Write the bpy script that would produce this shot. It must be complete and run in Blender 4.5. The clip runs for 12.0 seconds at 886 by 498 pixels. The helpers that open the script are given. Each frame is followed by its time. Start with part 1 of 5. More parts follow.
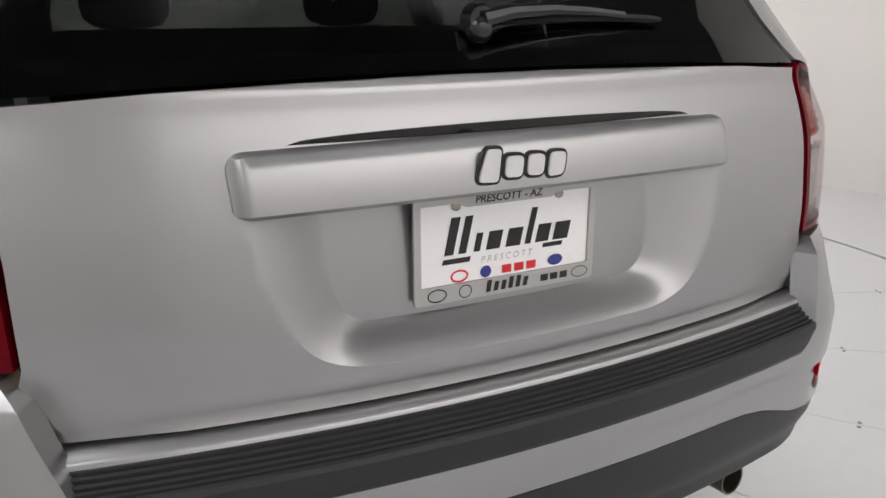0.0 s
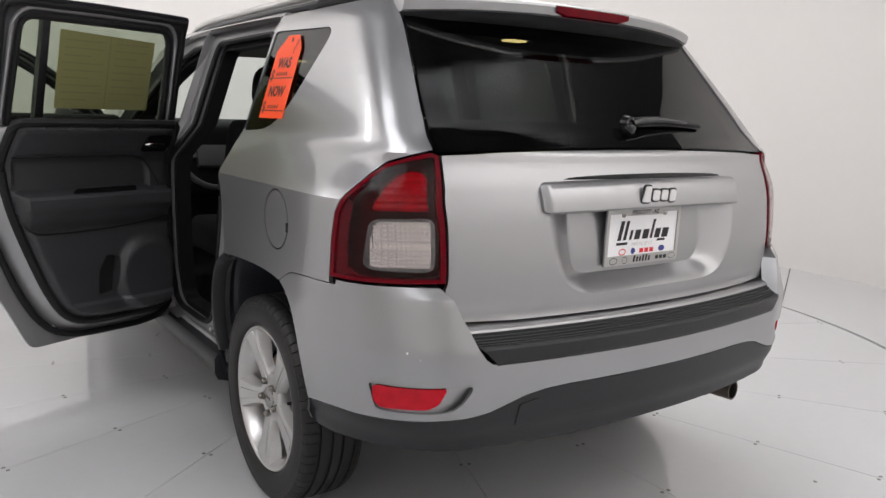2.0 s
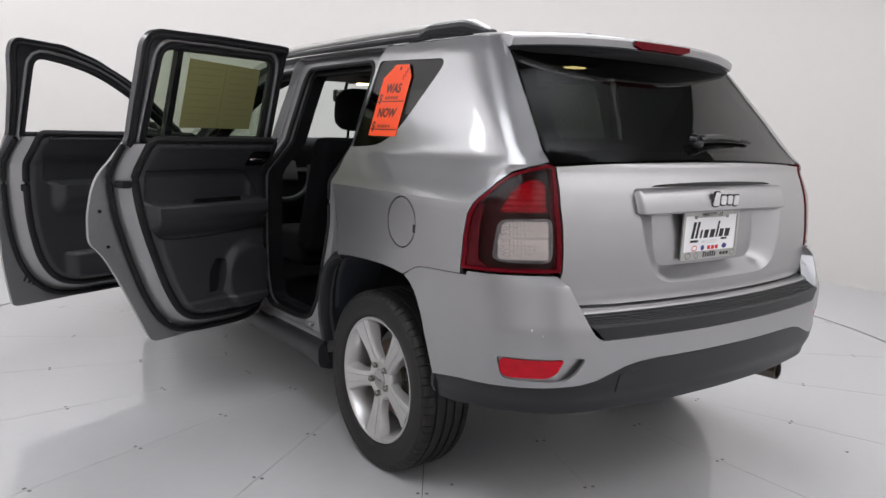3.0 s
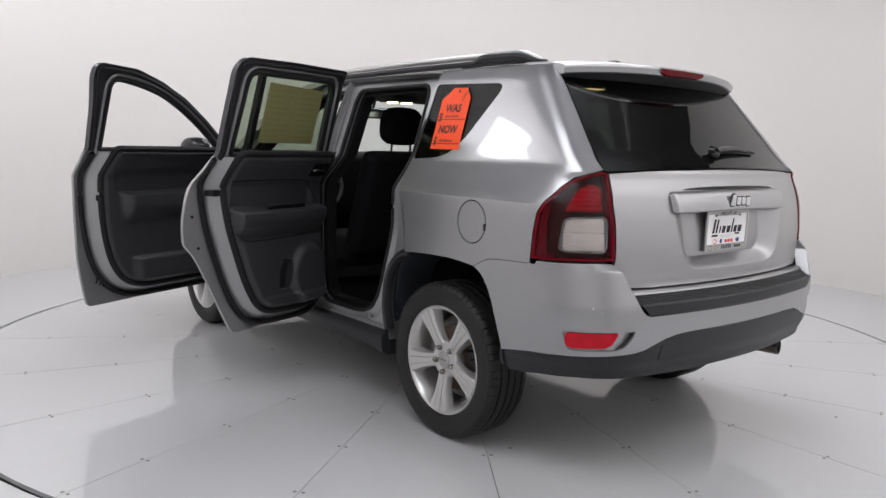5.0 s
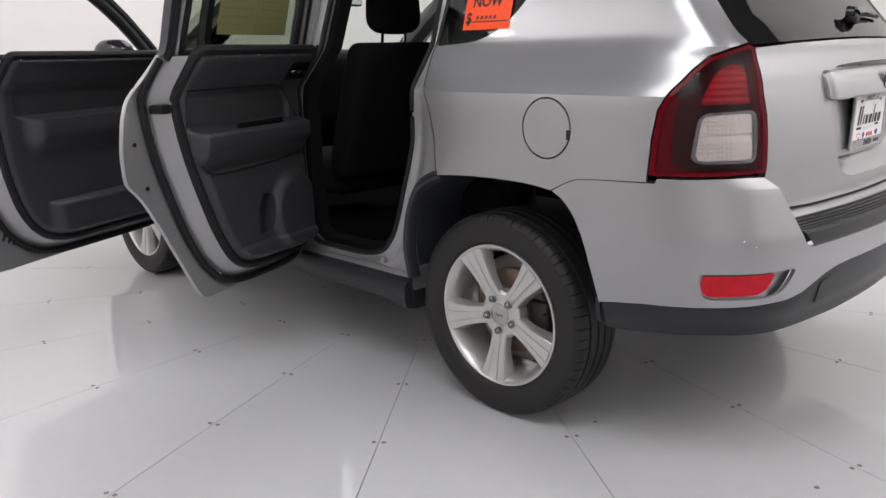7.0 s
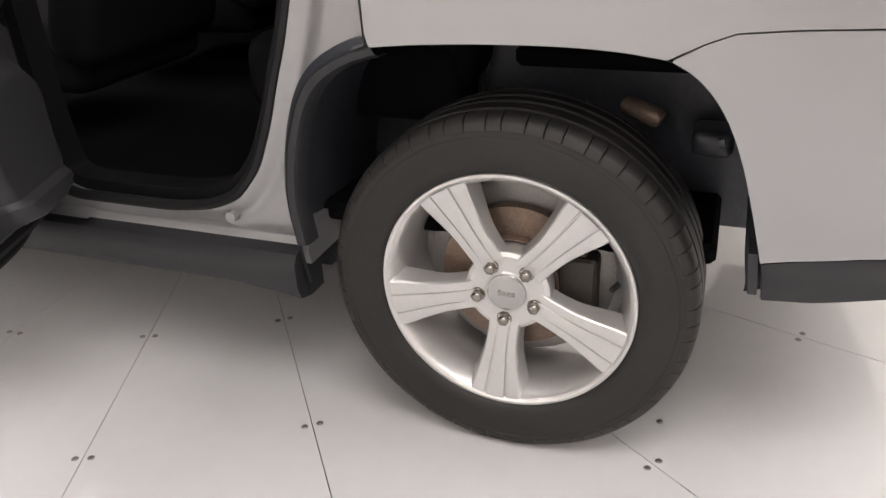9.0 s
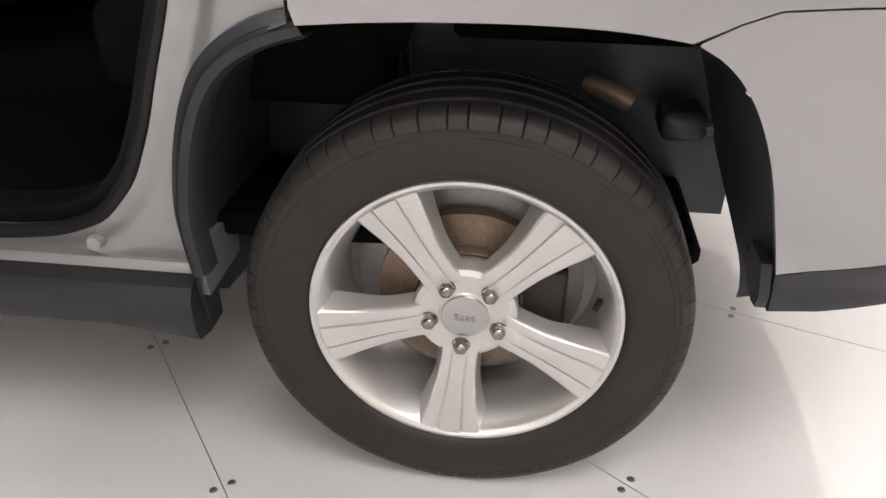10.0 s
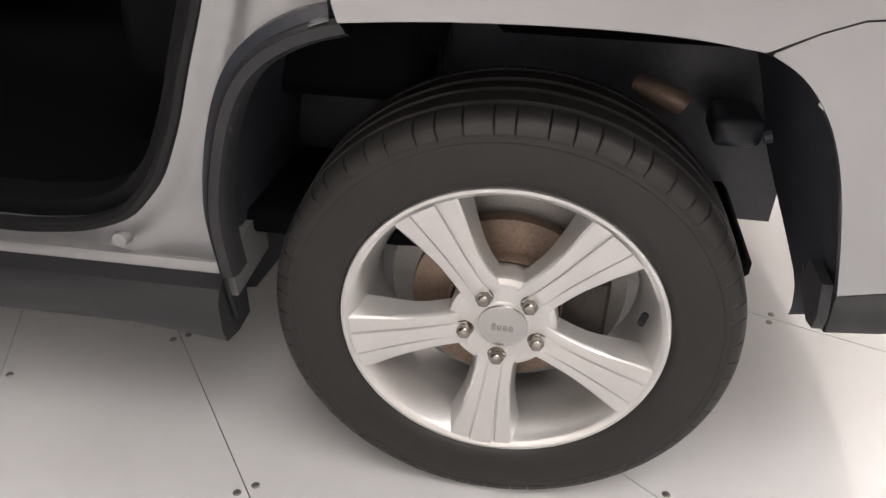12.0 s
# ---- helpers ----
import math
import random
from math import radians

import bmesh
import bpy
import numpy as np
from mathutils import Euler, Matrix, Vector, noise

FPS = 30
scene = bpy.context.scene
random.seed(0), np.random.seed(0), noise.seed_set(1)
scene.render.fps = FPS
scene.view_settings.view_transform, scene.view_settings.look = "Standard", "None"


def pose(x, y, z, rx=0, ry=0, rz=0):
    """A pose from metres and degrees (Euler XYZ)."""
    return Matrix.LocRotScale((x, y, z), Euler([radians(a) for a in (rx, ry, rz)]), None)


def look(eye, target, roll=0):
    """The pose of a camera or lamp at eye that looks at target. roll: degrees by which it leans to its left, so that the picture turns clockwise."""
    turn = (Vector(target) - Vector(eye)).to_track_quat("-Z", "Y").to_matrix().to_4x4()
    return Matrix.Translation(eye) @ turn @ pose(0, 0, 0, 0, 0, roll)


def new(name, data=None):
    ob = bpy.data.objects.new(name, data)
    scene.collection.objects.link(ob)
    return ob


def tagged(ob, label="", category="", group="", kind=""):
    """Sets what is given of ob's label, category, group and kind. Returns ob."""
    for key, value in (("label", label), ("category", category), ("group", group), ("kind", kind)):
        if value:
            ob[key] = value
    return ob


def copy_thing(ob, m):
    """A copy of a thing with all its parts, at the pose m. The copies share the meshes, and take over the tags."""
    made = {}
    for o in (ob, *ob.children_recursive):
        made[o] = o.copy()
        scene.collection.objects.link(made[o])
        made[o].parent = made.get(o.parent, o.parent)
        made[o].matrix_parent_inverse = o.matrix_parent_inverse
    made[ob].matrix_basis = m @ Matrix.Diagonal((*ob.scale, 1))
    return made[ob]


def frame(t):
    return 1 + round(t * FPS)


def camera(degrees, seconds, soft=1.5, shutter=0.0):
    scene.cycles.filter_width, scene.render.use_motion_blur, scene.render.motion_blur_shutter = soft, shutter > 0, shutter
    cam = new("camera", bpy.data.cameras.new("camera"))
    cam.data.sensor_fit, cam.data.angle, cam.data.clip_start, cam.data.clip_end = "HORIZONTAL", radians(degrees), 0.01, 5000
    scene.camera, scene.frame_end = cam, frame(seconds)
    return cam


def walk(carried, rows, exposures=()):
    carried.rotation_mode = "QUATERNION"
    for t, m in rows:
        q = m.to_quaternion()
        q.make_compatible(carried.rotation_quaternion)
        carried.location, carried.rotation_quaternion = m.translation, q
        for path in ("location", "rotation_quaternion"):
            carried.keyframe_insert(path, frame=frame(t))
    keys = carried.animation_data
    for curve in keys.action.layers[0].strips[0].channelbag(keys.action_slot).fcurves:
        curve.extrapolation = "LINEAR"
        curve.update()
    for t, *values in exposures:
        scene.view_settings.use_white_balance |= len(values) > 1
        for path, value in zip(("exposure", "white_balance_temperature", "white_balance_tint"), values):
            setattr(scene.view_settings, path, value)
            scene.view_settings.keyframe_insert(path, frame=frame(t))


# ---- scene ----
cam = camera(59.8, 12.0)
PATH = [
    (0, (-0.589, -1.781, 1.271), (0.249, -0.054, 0.71), -0.8),
    (0.5, (-0.857, -1.951, 1.247), (0.096, -0.261, 0.761), 0.7),
    (1, (-1.166, -2.066, 1.263), (-0.126, -0.413, 0.828), 1.3),
    (1.5, (-1.492, -2.187, 1.276), (-0.392, -0.562, 0.889), 1.8),
    (2, (-1.776, -2.311, 1.285), (-0.645, -0.697, 0.941), 1.9),
    (2.5, (-2.061, -2.356, 1.276), (-0.908, -0.753, 0.955), 1.8),
    (3, (-2.327, -2.401, 1.275), (-1.155, -0.808, 0.976), 1.8),
    (3.5, (-2.555, -2.493, 1.279), (-1.358, -0.917, 0.995), 1.7),
    (5.3, (-2.942, -2.529, 1.265), (-1.677, -1.004, 0.998), 1.2),
    (5.5, (-2.931, -2.487, 1.268), (-1.661, -0.97, 0.98), 1.0),
    (6, (-2.833, -2.251, 1.237), (-1.546, -0.76, 0.893), 0.4),
    (6.5, (-2.744, -1.942, 1.211), (-1.424, -0.498, 0.796), -0.4),
    (7, (-2.682, -1.575, 1.19), (-1.309, -0.208, 0.694), -1.3),
    (7.2, (-2.638, -1.444, 1.18), (-1.234, -0.125, 0.642), -1.7),
    (8.8, (-2.109, -0.382, 1.081), (-0.453, 0.293, 0.184), -2.3),
    (9, (-2.029, -0.33, 1.063), (-0.363, 0.303, 0.157), -2.5),
    (9.5, (-1.881, -0.183, 1.054), (-0.192, 0.2, 0.054), -0.6),
    (10, (-1.793, -0.069, 1.052), (-0.101, 0.116, 0.003), 0.7),
    (10.5, (-1.76, -0.02, 1.046), (-0.081, 0.06, -0.037), 0.9),
    (11, (-1.752, -0.012, 1.045), (-0.078, 0.029, -0.05), 1.0),
    (11.5, (-1.748, -0.008, 1.047), (-0.082, 0.047, -0.057), 1.1),
    (12, (-1.734, -0.026, 1.06), (-0.077, 0.191, -0.038), 1.5),
]
walk(cam, [(r[0], look(*r[1:])) for r in PATH], [(0.0, 0.15, 6350, 11.5), (1.2, 0.25, 6350, 11.5), (3.0, 0.15, 6080, 12.5), (6.0, 0.12, 6080, 12.5), (7.2, 0.42, 6250, 13), (8.8, 1.05, 6700, 14.5), (12.0, 1.08, 6700, 14.5)])

# ---- light ----
CX, CY = 0.43, 1.45          # centre of the turntable
world = bpy.data.worlds.new("studio_air")
scene.world = world
world.use_nodes = True
world.node_tree.nodes["Background"].inputs[0].default_value = (1.0, 0.985, 0.97, 1)
world.node_tree.nodes["Background"].inputs[1].default_value = 0.1
scene.view_settings.exposure = 0.0


def soft_light(name, place, target, sx, sy, power, colour=(1.0, 0.98, 0.95)):
    data = bpy.data.lights.new(name, "AREA")
    data.shape, data.size, data.size_y, data.energy, data.color = "RECTANGLE", sx, sy, power, colour
    ob = new(name, data)
    ob.matrix_world = look(place, target)
    return tagged(ob, "unseen area light added to light the studio", "light", kind="structure")


# two out-of-view fill lights, added to brighten the far wall
for a in (29, 65):
    px, py = CX + 3.85 * math.cos(radians(a)), CY + 3.85 * math.sin(radians(a))
    soft_light("wall_fill", (px, py, 3.92), (CX, CY, 0.7), 2.2, 0.9, 12)
# added lights facing the wall: their bounce brightens the car without showing in reflections
for a, power in ((101, 15), (137, 26), (163, 46), (188, 40), (262, 64), (280, 66), (298, 34)):
    c, n = math.cos(radians(a)), math.sin(radians(a))
    soft_light("bounce_fill", (CX + 2.45 * c, CY + 2.45 * n, 3.80), (CX + 4.3 * c, CY + 4.3 * n, 3.74), 1.4, 0.7, power)
soft_light("top_softbox", (1.1, 2.2, 4.12), (1.1, 2.2, 0.0), 3.2, 3.2, 115)
# added overhead fill for the left floor, wheel and arch; no known lamp there
soft_light("left_fill", (-2.30, -0.75, 4.10), (-1.65, -0.10, 0.0), 2.4, 2.2, 66)
# weak invented fill over the floor outside the opening, never in view
soft_light("outer_fill", (CX + 5.6 * math.cos(radians(228)), CY + 5.6 * math.sin(radians(228)), 4.0), (CX + 5.9 * math.cos(radians(228)), CY + 5.9 * math.sin(radians(228)), 0.0), 2.0, 2.0, 24)
soft_light("side_softbox", (-3.05, 2.60, 2.80), (-0.8, -0.2, 1.3), 0.40, 0.52, 6.5)


# ---- materials ----
def mat(name, colour, rough=0.5, metal=0.0, coat=0.0, vary=0.08, scale=6.0, bump=0.0, bump_scale=200.0, rough_vary=0.08,
        coat_rough=0.03, spec=0.5, glass=0.0, ior=1.45):
    m = bpy.data.materials.new(name)
    m.use_nodes = True
    nt = m.node_tree
    b = nt.nodes["Principled BSDF"]
    b.inputs["Base Color"].default_value = (*colour, 1)
    b.inputs["Roughness"].default_value = rough
    b.inputs["Metallic"].default_value = metal
    b.inputs["Coat Weight"].default_value = coat
    b.inputs["Coat Roughness"].default_value = coat_rough
    b.inputs["Specular IOR Level"].default_value = spec
    b.inputs["Transmission Weight"].default_value = glass
    b.inputs["IOR"].default_value = ior
    co = nt.nodes.new("ShaderNodeTexCoord")
    if vary or rough_vary:
        n1 = nt.nodes.new("ShaderNodeTexNoise")
        n1.inputs["Scale"].default_value, n1.inputs["Detail"].default_value = scale, 6
        n2 = nt.nodes.new("ShaderNodeTexNoise")
        n2.inputs["Scale"].default_value, n2.inputs["Detail"].default_value = scale * 14, 3
        add = nt.nodes.new("ShaderNodeMath")
        add.operation = "ADD"
        nt.links.new(co.outputs["Object"], n1.inputs["Vector"])
        nt.links.new(co.outputs["Object"], n2.inputs["Vector"])
        nt.links.new(n1.outputs["Fac"], add.inputs[0])
        nt.links.new(n2.outputs["Fac"], add.inputs[1])
        mr = nt.nodes.new("ShaderNodeMapRange")
        mr.inputs["From Min"].default_value, mr.inputs["From Max"].default_value = 0.6, 1.4
        mr.inputs["To Min"].default_value, mr.inputs["To Max"].default_value = 1 - vary, 1 + vary
        nt.links.new(add.outputs[0], mr.inputs["Value"])
        mul = nt.nodes.new("ShaderNodeMix")
        mul.data_type, mul.blend_type = "RGBA", "MULTIPLY"
        mul.inputs["Factor"].default_value = 1.0
        mul.inputs["A"].default_value = (*colour, 1)
        nt.links.new(mr.outputs["Result"], mul.inputs["B"])
        nt.links.new(mul.outputs["Result"], b.inputs["Base Color"])
        rr = nt.nodes.new("ShaderNodeMapRange")
        rr.inputs["From Min"].default_value, rr.inputs["From Max"].default_value = 0.6, 1.4
        rr.inputs["To Min"].default_value, rr.inputs["To Max"].default_value = max(rough - rough_vary * rough, 0.02), rough + rough_vary * rough
        nt.links.new(add.outputs[0], rr.inputs["Value"])
        nt.links.new(rr.outputs["Result"], b.inputs["Roughness"])
    if bump:
        n3 = nt.nodes.new("ShaderNodeTexNoise")
        n3.inputs["Scale"].default_value, n3.inputs["Detail"].default_value = bump_scale, 4
        bp = nt.nodes.new("ShaderNodeBump")
        bp.inputs["Strength"].default_value, bp.inputs["Distance"].default_value = bump, 0.002
        nt.links.new(co.outputs["Object"], n3.inputs["Vector"])
        nt.links.new(n3.outputs["Fac"], bp.inputs["Height"])
        nt.links.new(bp.outputs["Normal"], b.inputs["Normal"])
    return m


def glow(name, colour, power):
    m = mat(name, colour, 0.4)
    b = m.node_tree.nodes["Principled BSDF"]
    b.inputs["Emission Color"].default_value = (*colour, 1)
    b.inputs["Emission Strength"].default_value = power
    return m


def tinted(name, colour, clear, rough=0.03, graze=0.8):
    """Thin tinted glass: a see-through share and a glossy share."""
    m = bpy.data.materials.new(name)
    m.use_nodes = True
    nt = m.node_tree
    out = nt.nodes["Material Output"]
    tr = nt.nodes.new("ShaderNodeBsdfTransparent")
    tr.inputs[0].default_value = (*colour, 1)
    gl = nt.nodes.new("ShaderNodeBsdfGlossy")
    gl.inputs["Roughness"].default_value = rough
    lw = nt.nodes.new("ShaderNodeLayerWeight")
    lw.inputs["Blend"].default_value = 0.5
    pw = nt.nodes.new("ShaderNodeMath")
    pw.operation, pw.inputs[1].default_value = "POWER", 4.0
    fr = nt.nodes.new("ShaderNodeMath")
    fr.operation, fr.inputs[1].default_value, fr.inputs[2].default_value = "MULTIPLY_ADD", graze, clear
    nt.links.new(lw.outputs["Facing"], pw.inputs[0])
    nt.links.new(pw.outputs[0], fr.inputs[0])
    mx = nt.nodes.new("ShaderNodeMixShader")
    nt.links.new(fr.outputs[0], mx.inputs[0])
    nt.links.new(tr.outputs[0], mx.inputs[1])
    nt.links.new(gl.outputs[0], mx.inputs[2])
    nt.links.new(mx.outputs[0], out.inputs["Surface"])
    return m


PAINT = mat("silver_metallic_paint", (0.335, 0.335, 0.342), 0.33, 0.82, coat=0.8, coat_rough=0.03, vary=0.012, scale=1.5, rough_vary=0.03)
PAINT_IN = mat("silver_paint_inner", (0.30, 0.30, 0.306), 0.36, 0.55, coat=0.5, coat_rough=0.06, vary=0.05, scale=4.0)
BLACK_PLASTIC = mat("dark_grey_plastic", (0.026, 0.0265, 0.029), 0.38, spec=0.30, vary=0.12, scale=5, bump=0.12, bump_scale=700)
GLOSS_BLACK = mat("gloss_black", (0.01, 0.01, 0.011), 0.12, vary=0.05)
FRAME_GREY = mat("dark_grey_metallic", (0.055, 0.056, 0.062), 0.30, 0.5, coat=0.5, vary=0.06, scale=6)
LINER = mat("arch_liner", (0.032, 0.035, 0.044), 0.32, spec=0.5, vary=0.3, scale=7, bump=0.3, bump_scale=60)
DARK = mat("inner_dark", (0.008, 0.008, 0.009), 0.8)
SEAL = mat("rubber_seal", (0.009, 0.009, 0.010), 0.55, spec=0.3, vary=0.1)
TRIM = mat("door_trim_plastic", (0.033, 0.0335, 0.037), 0.40, spec=0.5, vary=0.1, scale=8, bump=0.25, bump_scale=900)
TRIM_SOFT = mat("door_trim_soft", (0.022, 0.023, 0.025), 0.6, vary=0.1, scale=8, bump=0.3, bump_scale=700)
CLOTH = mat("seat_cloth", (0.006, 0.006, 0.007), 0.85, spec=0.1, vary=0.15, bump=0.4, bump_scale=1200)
HEADLINER = mat("headliner", (0.12, 0.115, 0.11), 0.9, vary=0.08, bump=0.2, bump_scale=800)
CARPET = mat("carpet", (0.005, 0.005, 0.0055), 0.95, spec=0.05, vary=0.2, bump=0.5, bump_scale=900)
DARK_CHROME = mat("dark_chrome", (0.20, 0.20, 0.21), 0.10, 1.0, vary=0.0)
CHROME = mat("chrome", (0.75, 0.75, 0.76), 0.08, 1.0, vary=0.0, rough_vary=0.0)
SATIN = mat("satin_silver", (0.62, 0.62, 0.62), 0.32, 0.3, vary=0.05, scale=60)
STEEL = mat("nut_steel", (0.26, 0.24, 0.22), 0.25, 1.0, vary=0.1, scale=60)
ALLOY = mat("painted_alloy", (0.54, 0.535, 0.528), 0.33, 0.7, coat=0.5, vary=0.05, scale=9)
CAP = mat("hub_cap_silver", (0.42, 0.415, 0.41), 0.25, 0.9, vary=0.05, scale=40)
RUBBER = mat("tyre_rubber", (0.0175, 0.0165, 0.0162), 0.52, spec=0.36, vary=0.2, scale=7, bump=0.15, bump_scale=300)
SHIELD = mat("dust_shield", (0.30, 0.29, 0.28), 0.5, 0.5, vary=0.2, scale=14)
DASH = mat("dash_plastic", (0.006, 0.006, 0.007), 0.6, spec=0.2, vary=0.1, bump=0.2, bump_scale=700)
RUST = mat("brake_disc_iron", (0.20, 0.145, 0.112), 0.5, 0.5, vary=0.4, scale=18, bump=0.3, bump_scale=120)
IRON = mat("dark_iron", (0.05, 0.045, 0.04), 0.6, 0.5, vary=0.4, scale=20)
EXHAUST = mat("exhaust_steel", (0.16, 0.14, 0.12), 0.4, 0.9, vary=0.25, scale=25)
GLASS_DARK = tinted("privacy_glass", (0.21, 0.222, 0.212), 0.036)
GLASS_QUARTER = tinted("dark_quarter_glass", (0.17, 0.178, 0.172), 0.018)
GLASS_REAR_DOOR = tinted("privacy_door_glass", (0.60, 0.64, 0.57), 0.022)
GLASS_CLEAR = tinted("clear_glass", (0.80, 0.85, 0.82), 0.04)
BRAKE_RED = mat("brake_red_lens", (0.25, 0.0015, 0.005), 0.2, spec=0.12, vary=0.4, scale=30)
RED_LENS = mat("red_lens", (0.105, 0.0006, 0.005), 0.12, spec=0.12, vary=0.35, scale=30)
RED_DARK = mat("smoked_red_lens", (0.028, 0.0012, 0.002), 0.3, spec=0.1, vary=0.3, scale=20)
REFLECTOR = mat("red_reflector", (0.50, 0.004, 0.016), 0.2, spec=0.3, vary=0.25, scale=40, bump=0.3, bump_scale=300)
CLEAR_LENS = mat("clear_ribbed_lens", (0.60, 0.59, 0.57), 0.17, 0.8, coat=0.6, vary=0.10, scale=9)
LAMP_COVER = tinted("lamp_cover_glass", (0.93, 0.91, 0.91), 0.010, graze=0.22)
ORANGE = mat("orange_card", (0.95, 0.085, 0.012), 0.55, vary=0.04)
INK = mat("black_ink", (0.012, 0.012, 0.013), 0.5)
PAPER = mat("sticker_paper", (0.17, 0.17, 0.065), 0.7, vary=0.06)
PAPER_INK = mat("sticker_ink", (0.142, 0.142, 0.056), 0.7)
PLATE_WHITE = mat("plate_white", (0.85, 0.85, 0.86), 0.35, vary=0.02)
PLATE_FRAME = mat("plate_frame_grey", (0.42, 0.42, 0.41), 0.35, 0.4, vary=0.04)
PLATE_RED = mat("plate_red", (0.65, 0.02, 0.03), 0.4)
PLATE_BLUE = mat("plate_blue", (0.03, 0.04, 0.22), 0.4)
FLOOR = mat("white_floor_paint", (0.58, 0.585, 0.595), 0.38, coat=0.8, coat_rough=0.05, vary=0.03, scale=1.3, rough_vary=0.1)
WALL = mat("white_wall_paint", (0.72, 0.695, 0.67), 0.6, vary=0.015, scale=0.8)
CEILING = mat("dark_ceiling", (0.07, 0.07, 0.072), 0.8, vary=0.1)
GAP = mat("dark_gap", (0.02, 0.02, 0.02), 0.8)
SCREW = mat("zinc_screw", (0.24, 0.23, 0.22), 0.4, 0.8, vary=0.2, scale=90)


# ---- mesh helpers ----
def link_mesh(name, bm, material, parent=None, label="", smooth=35):
    me = bpy.data.meshes.new(name)
    bm.to_mesh(me)
    bm.free()
    me.materials.append(material)
    ob = new(name, me)
    if smooth:
        for p in me.polygons:
            p.use_smooth = True
        me.set_sharp_from_angle(angle=radians(smooth))
    if parent:
        ob.parent = parent
    if label:
        ob["label"] = label
    return ob


part = link_mesh


def empty(name, m=None):
    ob = new(name)
    ob.empty_display_size = 0.1
    if m is not None:
        ob.matrix_world = m
    return ob


def box_bm(sx, sy, sz, at=(0, 0, 0), bevel=0.0, seg=2, bm=None, m=None):
    own = bmesh.new()
    bmesh.ops.create_cube(own, size=1.0)
    for v in own.verts:
        v.co = Vector((v.co.x * sx, v.co.y * sy, v.co.z * sz))
    if bevel:
        bmesh.ops.bevel(own, geom=list(own.edges), offset=bevel, segments=seg, affect="EDGES", profile=0.6)
    for v in own.verts:
        v.co = (m @ v.co if m is not None else v.co) + Vector(at)
    if bm is None:
        return own
    merge(bm, own)
    return bm


def merge(bm, other):
    new_verts = [bm.verts.new(v.co) for v in other.verts]
    other.verts.index_update()
    for f in other.faces:
        try:
            bm.faces.new([new_verts[v.index] for v in f.verts])
        except ValueError:
            pass
    other.free()
    return bm


def lathe(profile, steps, axis="x"):
    """Turns (along, radius) pairs round the x axis."""
    bm = bmesh.new()
    rings = []
    for k in range(steps):
        a = 2 * math.pi * k / steps
        rings.append([bm.verts.new((p, r * math.cos(a), r * math.sin(a))) for p, r in profile])
    for k in range(steps):
        a, b = rings[k], rings[(k + 1) % steps]
        for i in range(len(profile) - 1):
            bm.faces.new((a[i], a[i + 1], b[i + 1], b[i]))
    bmesh.ops.remove_doubles(bm, verts=bm.verts, dist=1e-5)
    return bm


def tube(points, radius, n=10, closed=False):
    bm = bmesh.new()
    pts = [Vector(p) for p in points]
    rings = []
    for i, p in enumerate(pts):
        if closed:
            d = pts[(i + 1) % len(pts)] - pts[i - 1]
        else:
            d = pts[min(i + 1, len(pts) - 1)] - pts[max(i - 1, 0)]
        q = d.to_track_quat("Z", "Y")
        r = radius[i] if isinstance(radius, (list, tuple)) else radius
        rings.append([bm.verts.new(p + q @ Vector((r * math.cos(2 * math.pi * k / n), r * math.sin(2 * math.pi * k / n), 0))) for k in range(n)])
    last = len(rings) if closed else len(rings) - 1
    for i in range(last):
        a, b = rings[i], rings[(i + 1) % len(rings)]
        for k in range(n):
            bm.faces.new((a[k], a[(k + 1) % n], b[(k + 1) % n], b[k]))
    if not closed:
        bm.faces.new(rings[0][::-1])
        bm.faces.new(rings[-1])
    return bm


def curve_fn(*pairs):
    """A smooth monotone curve through (at, value) pairs."""
    xs = np.array([p[0] for p in pairs], float)
    ys = np.array([p[1] for p in pairs], float)
    h = np.diff(xs)
    d = np.diff(ys) / h
    m = np.zeros(len(xs))
    m[0], m[-1] = d[0], d[-1]
    for i in range(1, len(xs) - 1):
        if d[i - 1] * d[i] > 0:
            w1, w2 = 2 * h[i] + h[i - 1], h[i] + 2 * h[i - 1]
            m[i] = (w1 + w2) / (w1 / d[i - 1] + w2 / d[i])

    def f(x):
        x = min(max(x, xs[0]), xs[-1])
        i = min(max(int(np.searchsorted(xs, x)) - 1, 0), len(h) - 1)
        t = (x - xs[i]) / h[i]
        return float(ys[i] * (1 + 2 * t) * (1 - t) ** 2 + h[i] * m[i] * t * (1 - t) ** 2 + ys[i + 1] * t * t * (3 - 2 * t) + h[i] * m[i + 1] * t * t * (t - 1))
    return f


def step01(a, b, x):
    t = min(max((x - a) / (b - a), 0.0), 1.0)
    return t * t * (3 - 2 * t)


# ---- the body's outer surface: s runs from the rear middle (0) round the corner (0.6 to 1) and forward along the side; z is height ----
REAR_Y = curve_fn((0.26, -0.79), (0.33, -0.83), (0.42, -0.885), (0.52, -0.915), (0.62, -0.926), (0.69, -0.929), (0.745, -0.924), (0.765, -0.852),
                  (0.80, -0.858), (0.90, -0.867), (1.0, -0.858), (1.10, -0.834), (1.158, -0.811), (1.166, -0.808), (1.192, -0.802), (1.203, -0.789), (1.22, -0.765), (1.35, -0.642), (1.50, -0.508), (1.60, -0.420), (1.66, -0.37))
BOW = curve_fn((0.26, 0.05), (0.42, 0.060), (0.60, 0.064), (0.745, 0.064), (0.765, 0.072), (0.90, 0.085), (1.18, 0.08), (1.4, 0.07), (1.66, 0.06))
